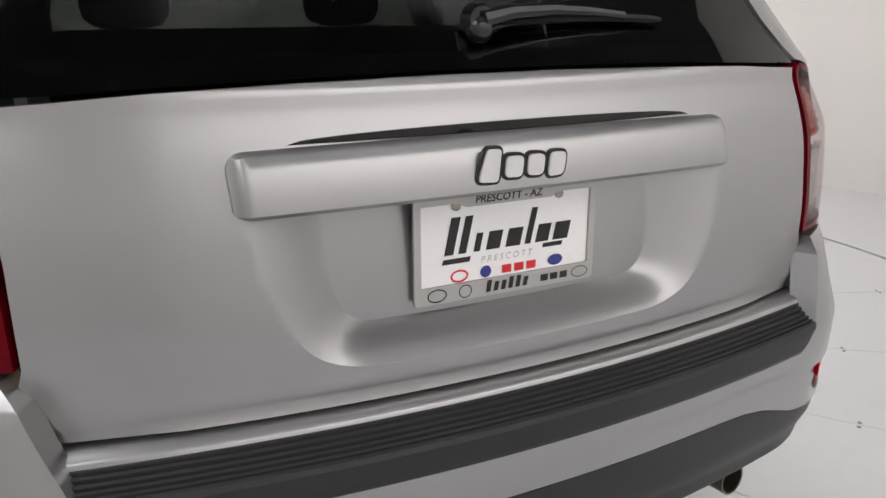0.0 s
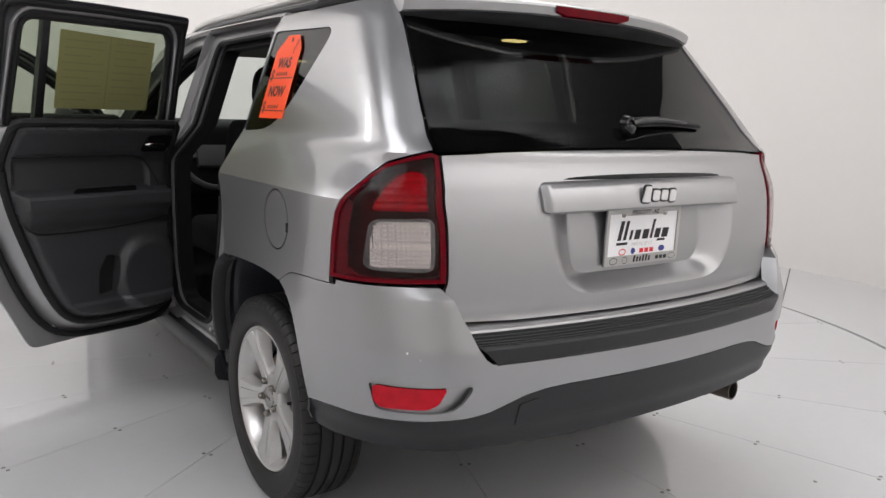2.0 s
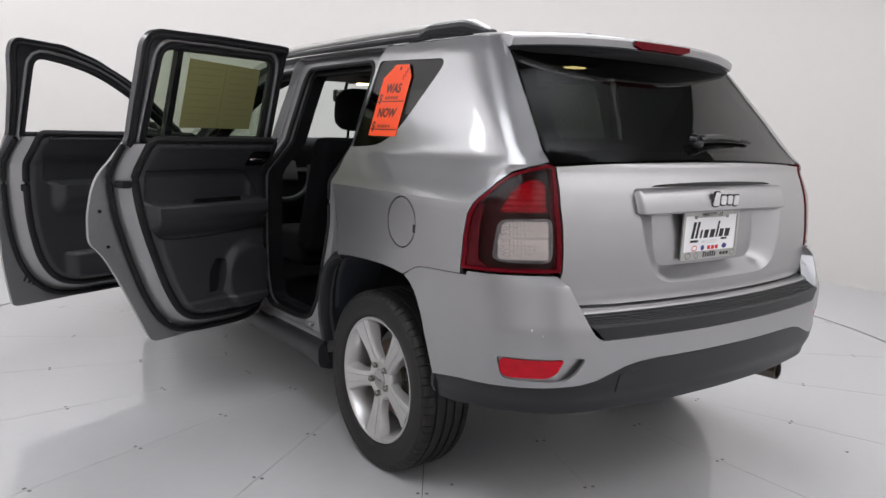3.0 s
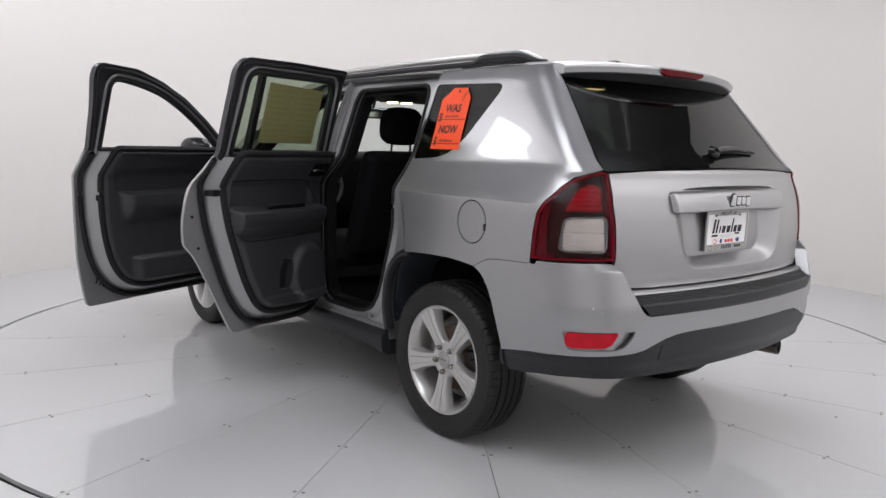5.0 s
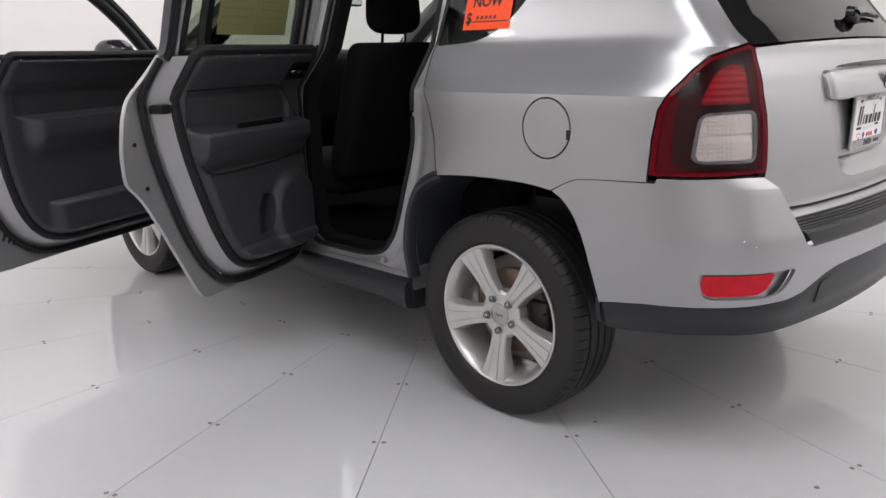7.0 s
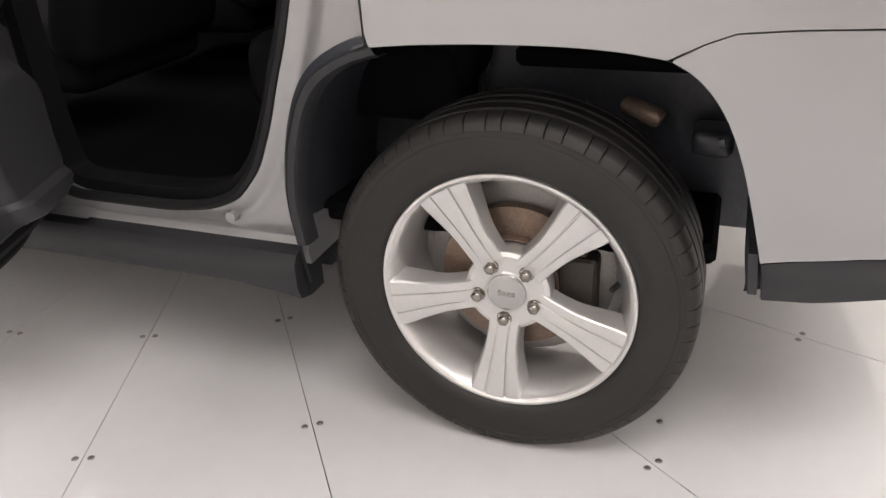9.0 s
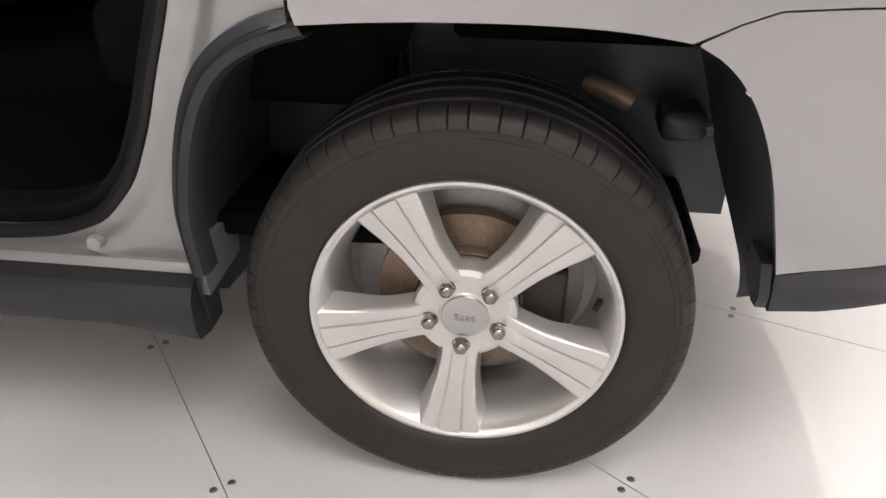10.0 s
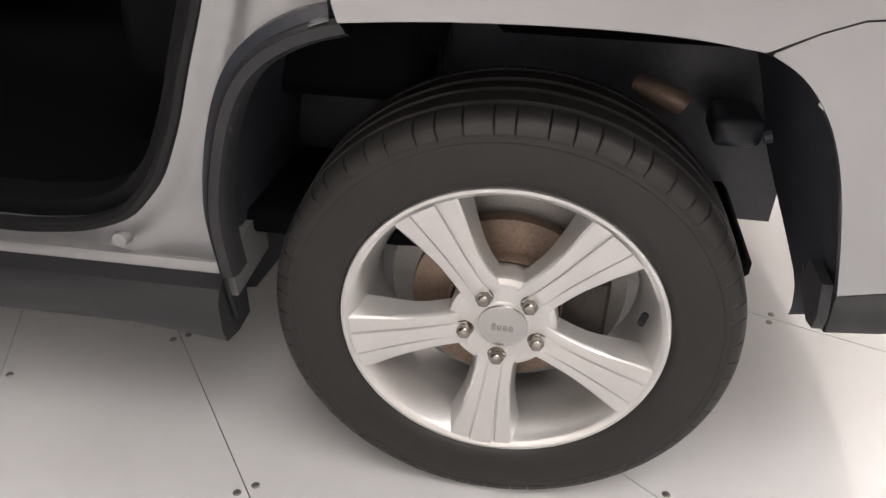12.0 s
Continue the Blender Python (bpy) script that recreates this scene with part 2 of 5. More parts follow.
REAR_X = curve_fn((0.26, 0.60), (0.9, 0.60), (1.15, 0.60), (1.22, 0.60), (1.54, 0.53), (1.66, 0.50))
HALF_W = curve_fn((0.26, 0.84), (0.36, 0.866), (0.50, 0.895), (0.65, 0.908), (0.85, 0.912), (1.0, 0.912), (1.064, 0.9105), (1.072, 0.9065), (1.13, 0.863), (1.201, 0.8098), (1.208, 0.8045), (1.214, 0.8020),
                  (1.30, 0.7749), (1.40, 0.7435), (1.50, 0.7120), (1.56, 0.6932), (1.60, 0.672), (1.64, 0.635), (1.66, 0.60))
SIDE_Y = curve_fn((0.26, -0.42), (0.9, -0.42), (1.15, -0.42), (1.22, -0.42), (1.54, -0.16), (1.66, -0.06))
CORNER = curve_fn((0.26, 0.54), (0.60, 0.64), (0.75, 0.66), (0.9, 0.68), (1.15, 0.74), (1.20, 0.86), (1.24, 0.94), (1.54, 0.96), (1.66, 0.96))
FRONT_TAPER = curve_fn((-0.6, 0.0), (1.9, 0.0), (2.6, 0.015), (3.1, 0.06), (3.35, 0.13), (3.5, 0.25), (3.6, 0.42))


def skin(s, z, inward=0.0):
    side = -1.0 if s >= 0 else 1.0
    a = abs(s)
    xr, w, ys, b = REAR_X(z), HALF_W(z), SIDE_Y(z), BOW(z)

    def rear(q):
        return Vector((q * xr, REAR_Y(z) + b * (q * xr / 0.65) ** 2, 0))
    if a <= 0.6:
        p = rear(a / 0.6)
    elif a < 1.0:
        t, k = (a - 0.6) / 0.4, CORNER(z)
        p0, p3 = rear(1.0), Vector((w, ys, 0))
        slope = 2 * b * xr / 0.65 ** 2
        p1 = p0 + Vector((w - xr, (w - xr) * slope, 0)) * k
        p2 = p3 + Vector((0, (p0.y - ys) * k, 0))
        p = p0 * (1 - t) ** 3 + p1 * 3 * t * (1 - t) ** 2 + p2 * 3 * t * t * (1 - t) + p3 * t ** 3
    else:
        y = ys + (a - 1.0)
        p = Vector((w - FRONT_TAPER(y), y, 0))
    p = Vector((side * p.x, p.y, z))
    if inward:
        n = skin_normal(s, z)
        p -= n * inward
    return p


def skin_normal(s, z, e=0.004):
    """The level direction that points out of the body."""
    a = skin(s + e, z) - skin(s - e, z)
    n = Vector((a.y, -a.x, 0)).normalized()
    out = skin(s, z) - Vector((0, 0.6, z))
    return n if n.dot(out) > 0 or abs(s) > 1.0 and n.x * s < 0 else -n


def find_s(z, value, axis, lo, hi):
    """The s between lo and hi at which the skin reaches a given x or y at height z."""
    up = skin(hi, z)[axis] > skin(lo, z)[axis]
    for _ in range(30):
        mid = (lo + hi) / 2
        if (skin(mid, z)[axis] < value) == up:
            lo = mid
        else:
            hi = mid
    return (lo + hi) / 2


def on_side(y, z, right=False):
    s = 1.0 + (y - SIDE_Y(z)) if y >= SIDE_Y(z) else find_s(z, y, 1, 0.62, 1.0)
    return (-s if right else s, z)


def on_rear(x, z):
    s = 0.6 * abs(x) / REAR_X(z) if abs(x) <= REAR_X(z) else find_s(z, -abs(x), 0, 0.6, 0.97)
    return (s if x < 0 else -s, z)


def inside(poly, pts):
    poly = np.asarray(poly, float)
    x, y = pts[:, 0], pts[:, 1]
    r = np.zeros(len(pts), bool)
    j = len(poly) - 1
    for i in range(len(poly)):
        xi, yi, xj, yj = *poly[i], *poly[j]
        c = ((yi > y) != (yj > y)) & (x < (xj - xi) * (y - yi) / (yj - yi + 1e-12) + xi)
        r ^= c
        j = i
    return r


def dense(poly, step):
    out = []
    for i, a in enumerate(poly):
        b = poly[(i + 1) % len(poly)]
        n = max(1, int(math.ceil(math.hypot(b[0] - a[0], b[1] - a[1]) / step)))
        out += [(a[0] + (b[0] - a[0]) * k / n, a[1] + (b[1] - a[1]) * k / n) for k in range(n)]
    return out


def dense_open(line, step):
    return dense(line, step)[:-max(1, int(math.ceil(math.hypot(line[0][0] - line[-1][0], line[0][1] - line[-1][1]) / step)))] + [line[-1]]


def inset(poly, d, step=0.03):
    """The polygon moved inward by d."""
    p = [Vector(q) for q in dense(poly, step)]
    n = len(p)
    area = sum(p[i].x * p[(i + 1) % n].y - p[(i + 1) % n].x * p[i].y for i in range(n))
    out = []
    for i in range(n):
        t = (p[(i + 1) % n] - p[i]).normalized() + (p[i] - p[i - 1]).normalized()
        t.normalize()
        nrm = Vector((-t.y, t.x)) * (1 if area > 0 else -1)
        c = max(0.6, nrm.dot(Vector((-(p[i] - p[i - 1]).y, (p[i] - p[i - 1]).x)).normalized()) * (1 if area > 0 else -1))
        out.append(tuple(p[i] + nrm * d / c))
    return out


def smooth_line(line, times=2):
    """Cuts the corners of an open line, keeping its ends."""
    for _ in range(times):
        out = [line[0]]
        for a, b in zip(line, line[1:]):
            out += [(a[0] * 0.75 + b[0] * 0.25, a[1] * 0.75 + b[1] * 0.25), (a[0] * 0.25 + b[0] * 0.75, a[1] * 0.25 + b[1] * 0.75)]
        line = out + [line[-1]]
    return line


def rounded(poly, radius, n=5):
    """Rounds the corners of a polygon; radius may be one number or one a corner."""
    out = []
    m = len(poly)
    for i in range(m):
        r = radius[i] if isinstance(radius, (list, tuple)) else radius
        p, a, b = Vector(poly[i]), Vector(poly[i - 1]), Vector(poly[(i + 1) % m])
        if r <= 0:
            out.append(tuple(p))
            continue
        da, db = a - p, b - p
        ra, rb = min(r, da.length * 0.49), min(r, db.length * 0.49)
        pa, pb = p + da.normalized() * ra, p + db.normalized() * rb
        for k in range(n + 1):
            t = k / n
            out.append(tuple(pa * (1 - t) ** 2 + p * 2 * t * (1 - t) + pb * t * t))
    return out


def flat_mesh(poly, holes=(), step=0.03, lines=()):
    """Triangles inside a 2D polygon, with a regular filling: points and index triples. lines: inner loops that edges follow."""
    loops = [dense(poly, step)] + [dense(h, step) for h in holes] + [dense(h, step) for h in lines]
    pts, edges = [], []
    for lp in loops:
        k = len(pts)
        pts += lp
        edges += [(k + i, k + (i + 1) % len(lp)) for i in range(len(lp))]
    p = np.array(poly)
    gx = np.arange(p[:, 0].min(), p[:, 0].max(), step)
    gy = np.arange(p[:, 1].min(), p[:, 1].max(), step)
    g = np.array([(x, y) for x in gx for y in gy]).reshape(-1, 2)
    if len(g):
        ok = inside(poly, g)
        for h in holes:
            ok &= ~inside(h, g)
        rim = np.array(pts)
        g = g[ok]
        if len(g):
            far = np.array([np.min((rim[:, 0] - q[0]) ** 2 + (rim[:, 1] - q[1]) ** 2) > (0.45 * step) ** 2 for q in g])
            pts += [tuple(q) for q in g[far]]
    from mathutils import geometry
    vs, _, fs, *_ = geometry.delaunay_2d_cdt([Vector(q) for q in pts], edges, [], 0, 1e-6)
    vs = np.array([(v.x, v.y) for v in vs])
    fs = [tuple(f) for f in fs]
    cen = np.array([vs[list(f)].mean(axis=0) for f in fs])
    ok = inside(poly, cen)
    for h in holes:
        ok &= ~inside(h, cen)
    return vs, [f for f, k in zip(fs, ok) if k]


def thick(vs, fs, outer, inner):
    """A shell from a flat mesh: outer(u, v) and inner(u, v) give its two faces."""
    bm = bmesh.new()
    o = [bm.verts.new(outer(*v)) for v in vs]
    i = [bm.verts.new(inner(*v)) for v in vs]
    count = {}
    for f in fs:
        bm.faces.new([o[k] for k in f])
        bm.faces.new([i[k] for k in f[::-1]])
        for a, b in ((f[0], f[1]), (f[1], f[2]), (f[2], f[0])):
            count.setdefault((min(a, b), max(a, b)), []).append((a, b))
    for e in count.values():
        if len(e) == 1:
            a, b = e[0]
            bm.faces.new((o[b], o[a], i[a], i[b]))
    loose = [v for v in bm.verts if not v.link_faces]
    bmesh.ops.delete(bm, geom=loose, context="VERTS")
    bmesh.ops.recalc_face_normals(bm, faces=bm.faces)
    return bm


def panel(poly, step=0.03, off=0.0, depth=0.012, dent=None, holes=(), lines=()):
    """A shell that follows the body's skin; off: how far inside it, dent(s, z): extra depth."""
    vs, fs = flat_mesh(poly, holes, step, lines)
    if dent:
        return thick(vs, fs, lambda s, z: skin(s, z, off + dent(s, z)), lambda s, z: skin(s, z, off + depth + dent(s, z)))
    return thick(vs, fs, lambda s, z: skin(s, z, off), lambda s, z: skin(s, z, off + depth))


def rear_poly(pairs, taut=0.05):
    return [on_rear(x, z) for x, z in dense(pairs, taut)]


def arc(cy, cz, r, a0, a1, n=16):
    return [(cy + r * math.cos(radians(a0 + (a1 - a0) * k / n)), cz + r * math.sin(radians(a0 + (a1 - a0) * k / n))) for k in range(n + 1)]


# ---- the studio ----
def sector(r0, r1, a0, a1, n, z0, z1):
    bm = bmesh.new()
    rows = []
    for k in range(n + 1):
        a = radians(a0 + (a1 - a0) * k / n)
        c, s = math.cos(a), math.sin(a)
        rows.append([bm.verts.new((r * c, r * s, z)) for r, z in ((r0, z1), (r1, z1), (r1, z0), (r0, z0))])
    for k in range(n):
        for i in range(4):
            bm.faces.new((rows[k][i], rows[k][(i + 1) % 4], rows[k + 1][(i + 1) % 4], rows[k + 1][i]))
    if a1 - a0 < 359.9:
        bm.faces.new(rows[0][::-1])
        bm.faces.new(rows[-1])
    else:
        bmesh.ops.remove_doubles(bm, verts=bm.verts, dist=1e-5)
    bmesh.ops.recalc_face_normals(bm, faces=bm.faces)
    return bm


HERE = pose(CX, CY, 0)
subfloor = link_mesh("floor", sector(0.02, 9.0, 0, 360, 96, -0.10, -0.02), GAP, smooth=0)
subfloor.matrix_world = HERE
tagged(subfloor, "dark base under the painted studio floor", "floor", kind="structure")
apron = link_mesh("ground", sector(3.022, 9.0, 0, 360, 128, -0.018, 0.0), FLOOR, smooth=0)
apron.matrix_world = HERE
tagged(apron, "glossy light grey painted studio floor round the turntable", "floor", kind="structure")
SEAM_AT = [168.0, 185.3, 202.1, 217.7, 234.05, 250.6, 267.8, 285.7] + [285.7 + 242.3 / 14 * k for k in range(1, 14)]
ARC_OPEN = (206, 250)
wall = link_mesh("wall_round", sector(4.38, 4.48, ARC_OPEN[1], 360 + ARC_OPEN[0], 110, 0.0, 4.2), WALL)
wall.matrix_world = HERE
tagged(wall, "smooth curved off-white studio wall standing on the floor", "wall", kind="structure")
outer = link_mesh("wall_outer", sector(7.0, 7.1, 190, 266, 40, 0.0, 4.2), WALL)
outer.matrix_world = HERE
tagged(outer, "plain off-white wall beyond the studio's opening", "wall", kind="structure")
for k, a in enumerate(ARC_OPEN):
    bm = box_bm(2.7, 0.1, 4.2, (5.72, 0, 2.1))
    cheek = link_mesh("wall_cheek", bm, WALL, smooth=0)
    cheek.matrix_world = HERE @ pose(0, 0, 0, 0, 0, a + (-1.2 if k == 0 else 1.2))
    tagged(cheek, "plain off-white side wall of the studio's opening", "wall", kind="structure")
ceiling = link_mesh("ceiling", sector(0.01, 7.2, 0, 360, 96, 4.2, 4.3), CEILING, smooth=0)
ceiling.matrix_world = HERE
tagged(ceiling, "plain dark studio ceiling above the lights", "ceiling", kind="structure")

joint = link_mesh("trim", box_bm(1.50, 0.007, 0.002, (4.20, 1.20, 0.001), m=pose(0, 0, 0, 0, 0, 29.3)), GAP, smooth=0)
tagged(joint, "thin dark joint across the painted floor", "floor joint", kind="structure")
turntable = link_mesh("turntable", sector(0.01, 0.50, 0, 360, 64, -0.018, 0.0), FLOOR, smooth=0)
turntable.matrix_world = HERE
tagged(turntable, "round light grey painted turntable of screwed wedge panels", "turntable", kind="structure")

# ---- the car ----
car = empty("car")
tagged(car, "silver compact suv with both near doors open on the turntable", "car")
CAR = car


def body(name, bm, material, label="", parent=None, smooth=35):
    return part(name, bm, material, parent or CAR, label, smooth)


# edges of the left side, as (y, z)
ARCH = [(0.410, 0.40), (0.409, 0.46), (0.407, 0.521), (0.385, 0.621), (0.357, 0.698), (0.321, 0.748), (0.263, 0.783), (0.206, 0.799), (0.10, 0.808), (-0.05, 0.812), (-0.17, 0.809), (-0.257, 0.797),
        (-0.300, 0.773), (-0.338, 0.727), (-0.370, 0.657), (-0.397, 0.564), (-0.416, 0.490), (-0.426, 0.425)]
DOOR_REAR = [(0.212, 0.82), (0.214, 0.92), (0.235, 1.01), (0.275, 1.10), (0.300, 1.17), (0.306, 1.21), (0.292, 1.40), (0.270, 1.575)]
QWIN = dense(rounded([(0.266, 1.546), (-0.192, 1.532), (0.040, 1.224), (0.300, 1.208)], [0.02, 0.06, 0.14, 0.01], 6), 0.03)
LAMP_IN = [(-0.683, 0.866), (-0.685, 1.00), (-0.684, 1.10), (-0.680, 1.183)]       # x, z
LAMP_OUT = [(-0.556, 0.866), (-0.563, 0.96), (-0.575, 1.035), (-0.598, 1.082), (-0.628, 1.133)]   # y, z


def lamp_outline(grow=0.0):
    a = [on_rear(x + grow, z) for x, z in LAMP_IN]
    b = [on_side(y + grow, z) for y, z in LAMP_OUT]
    top = [on_rear(-0.790, 1.163 + grow), on_rear(-0.745, 1.181 + grow), on_rear(-0.70, 1.192 + grow)]
    return [(s, z - grow if z < 0.87 else z) for s, z in a[:1]] + a[1:] + top[::-1] + [(s, z) for s, z in b[::-1][:-1]] + [(b[0][0], b[0][1] - grow)]


def mirror(poly):
    return [(-s, z) for s, z in poly]


def fuel_ring(r, n=40):
    return [(-0.235 + r * 0.98 * math.cos(2 * math.pi * k / n), 0.973 + r * math.sin(2 * math.pi * k / n)) for k in range(n)]


QUARTER_TOP = 1.60


def quarter_outline():
    p = [on_side(y, z) for y, z in DOOR_REAR]
    p += [on_side(0.265, QUARTER_TOP), on_side(0.10, QUARTER_TOP), on_side(-0.08, QUARTER_TOP), on_side(-0.14, QUARTER_TOP)]
    p += [on_rear(x, z) for x, z in ((-0.600, 1.60), (-0.612, 1.54), (-0.645, 1.40), (-0.675, 1.27), (-0.694, 1.196))]
    lamp = lamp_outline(0.004)
    k = len(LAMP_IN)
    p += lamp[k:]
    p += [on_side(y, z) for y, z in ((-0.552, 0.849), (-0.45, 0.846), (-0.34, 0.838), (-0.30, 0.822), (-0.259, 0.801))]
    p += [on_side(y, z) for y, z in smooth_line(ARCH[7:12])[::-1][1:]]
    return p


SIDES = (False, True)


def inset_simple(poly):
    """A slightly larger copy of a polygon about its middle."""
    cy, cz = sum(p[0] for p in poly) / len(poly), sum(p[1] for p in poly) / len(poly)
    return [(cy + (y - cy) * 0.97, cz + (z - cz) * 0.97) for y, z in poly]


for right in SIDES:
    flip = mirror if right else (lambda q: q)
    q = flip(quarter_outline())
    win = flip([on_side(y, z) for y, z in QWIN])
    holes = [win] if right else [win, flip([on_side(y, z) for y, z in fuel_ring(0.0880)])]
    body("quarter_panel", panel(q, 0.015, 0.0, 0.014, holes=holes), PAINT, "silver painted rear quarter panel", smooth=15)
    g = body("quarter_window", panel(win, 0.03, 0.004, 0.004), GLASS_QUARTER, "dark tinted quarter window")
    g.visible_shadow = False
    # arch liner: a deep channel over the wheel, narrow behind it, with a grey edge band in front
    sgn = -1 if right else 1
    outl = smooth_line([(0.412, 0.30)] + ARCH + [(-0.424, 0.418)])
    bm = bmesh.new()
    rows = []
    for n, (y, z) in enumerate(outl):
        x = -HALF_W(z) + 0.004
        low = (1 - step01(0.47, 0.56, z)) if y < 0 else 0.0
        y2, z2 = y * 1.035, 0.345 + (z - 0.345) * 1.035
        deep = -0.50 * (1 - low) + (-0.80) * low
        wob = 0.004 * math.sin(n * 0.7)
        rows.append([bm.verts.new((sgn * px, py, pz)) for px, py, pz in ((x, y, z), (x + 0.012, y * 1.002, z), (x + 0.020, y2, z2), (x + 0.09 - 0.05 * low, y2 * 1.01, z2 + wob * 0.5), (x + 0.11 - 0.055 * low, y2 * 0.985 + wob * 0.4, z2 - 0.012),
                                                                    (deep, y2 * (0.95 - 0.03 * low), z2 - 0.03 + wob))])
    for a, b in zip(rows, rows[1:]):
        for i in range(5):
            bm.faces.new((a[i], a[i + 1], b[i + 1], b[i]))
    body("wheel_arch_liner", bm, LINER, "black plastic wheel arch liner")
    back = box_bm(0.01, 0.86, 0.50, (sgn * -0.50, -0.01, 0.62), 0.0)
    body("arch_back", back, LINER, smooth=0)
    front = [(y, z) for y, z in ARCH[:9]]
    bm = bmesh.new()
    rows = []
    for n, (y, z) in enumerate(smooth_line(front[:8])):
        x = -HALF_W(z) + 0.002
        nrm = Vector((y, z - 0.42)).normalized()
        rows.append([bm.verts.new((sgn * px, y - nrm.x * o, z - nrm.y * o)) for px, o in ((x + 0.03, -0.006), (x + 0.006, -0.004), (x + 0.002, 0.002), (x + 0.004, 0.015), (x + 0.014, 0.021), (x + 0.045, 0.022))])
    for a, b in zip(rows, rows[1:]):
        for i in range(5):
            bm.faces.new((a[i], a[i + 1], b[i + 1], b[i]))
    body("arch_edge", bm, BLACK_PLASTIC, "dark grey plastic arch edge")
    body("bump_stop", tube([(sgn * px, py, pz) for px, py, pz in ((-0.60, -0.165, 0.640), (-0.62, -0.19, 0.638), (-0.64, -0.225, 0.630), (-0.642, -0.233, 0.626))], [0.015, 0.017, 0.019, 0.015], 12), RUST, "dusty grey-brown pipe above the wheel")
    body("frame_rail", box_bm(0.09, 0.075, 0.050, (sgn * -0.57, -0.325, 0.575), 0.020, 4), LINER, "dusty dark frame end")
    for y in (0.155, 0.135, 0.26):
        body("liner_rib", tube([(sgn * -0.85, y, 0.812), (sgn * -0.70, y * 0.99, 0.806), (sgn * -0.512, y * 0.97, 0.79), (sgn * -0.510, y * 1.0, 0.60)], 0.007, 6), LINER)
    for ya, yb in ((-0.055, -0.068), (-0.068, -0.10)):
        body("liner_rib", tube([(sgn * (-0.80 - (ya + 0.055) * 2.2), ya, 0.822), (sgn * (-0.80 - (yb + 0.055) * (2.2 if ya > -0.06 else 0.9)), yb, 0.822)], 0.005, 6), LINER)
    hook = [(-0.884, 0.500), (-0.890, 0.452), (-0.880, 0.427), (-0.856, 0.421), (-0.828, 0.433), (-0.806, 0.462), (-0.800, 0.478), (-0.814, 0.472), (-0.822, 0.500)]
    bm = bmesh.new()
    near, far = ([bm.verts.new((sgn * x, y - 0.10 * (0.5 - z), z)) for x, z in hook] for y in (-0.398, -0.412))
    bm.faces.new(near)
    bm.faces.new(far[::-1])
    for k in range(len(hook)):
        bm.faces.new((near[k], far[k], far[(k + 1) % len(hook)], near[(k + 1) % len(hook)]))
    bmesh.ops.recalc_face_normals(bm, faces=bm.faces)
    body("arch_flap", bm, BLACK_PLASTIC, "dark plastic flap at the bumper's end", smooth=50)
    body("liner_clip", tube([(sgn * -0.893, -0.329, 0.742), (sgn * -0.893, -0.334, 0.738)], 0.006, 10), PLATE_WHITE, "small pale clip")
    body("liner_clip", tube([(sgn * -0.70, -0.345, 0.615), (sgn * -0.70, -0.335, 0.612)], 0.010, 10), LINER)

# ring and flap of the fuel filler
flap = body("fuel_door", panel([on_side(y, z) for y, z in fuel_ring(0.083)], 0.02, 0.0, 0.02), PAINT, "round silver fuel door")
body("fuel_gap", panel([on_side(y, z) for y, z in fuel_ring(0.095)], 0.03, 0.020, 0.01), DARK)
notch = skin(*on_side(-0.312, 0.958))
part("finger_notch", box_bm(0.004, 0.014, 0.028, notch + Vector((0.001, 0, 0)), 0.0015), DARK, flap)

# bumper
STEP_Z = 0.705


def bumper_outline():
    left = [on_side(y, z) for y, z in ((-0.262, 0.7985), (-0.30, 0.8195), (-0.34, 0.8355), (-0.45, 0.8435), (-0.556, 0.8465))]
    left += [(on_side(-0.60, STEP_Z)[0], 0.859)] + [(on_rear(x, STEP_Z)[0], z) for x, z in ((-0.80, 0.860), (-0.75, 0.860), (-0.708, 0.858), (-0.701, 0.834), (-0.680, 0.79), (-0.659, 0.75), (-0.640, 0.712))]
    top = [on_rear(-0.622, 0.686), on_rear(-0.605, 0.673), on_rear(-0.580, 0.668)] + [on_rear(x, 0.668) for x in (-0.4, -0.2)]
    low = [on_side(y, z) for y, z in smooth_line(ARCH[11:17])[1:]]
    bot = [on_side(-0.46, 0.500), on_side(-0.55, 0.512), on_rear(-0.84, 0.520), on_rear(-0.75, 0.526), on_rear(-0.66, 0.532), on_rear(-0.60, 0.542), on_rear(-0.555, 0.558), on_rear(-0.50, 0.577),
           on_rear(-0.44, 0.588), on_rear(-0.36, 0.592), on_rear(-0.2, 0.592)]
    half_top = left + top
    half_bot = low + bot
    return half_top, half_bot


def bumper_face(s, z, inward=0.0):
    """The bumper's corner runs up past the step, leaning in a little, then a short shelf meets the lamp."""
    p = skin(s, min(z, 0.705), inward)
    if z > 0.705:
        corner = 1 - step01(0.74, 0.98, abs(s))
        lean = min(z - 0.705, 0.127) * 0.27
        p = skin(s, 0.705, inward + lean * corner)
        shelf = min(max((z - 0.832) / 0.036, 0.0), 1.0) * 0.9
        p = p.lerp(skin(s, z, inward), shelf if corner > 0 else min((z - 0.705) / 0.05, 1.0))
    return Vector((p.x, p.y, z))


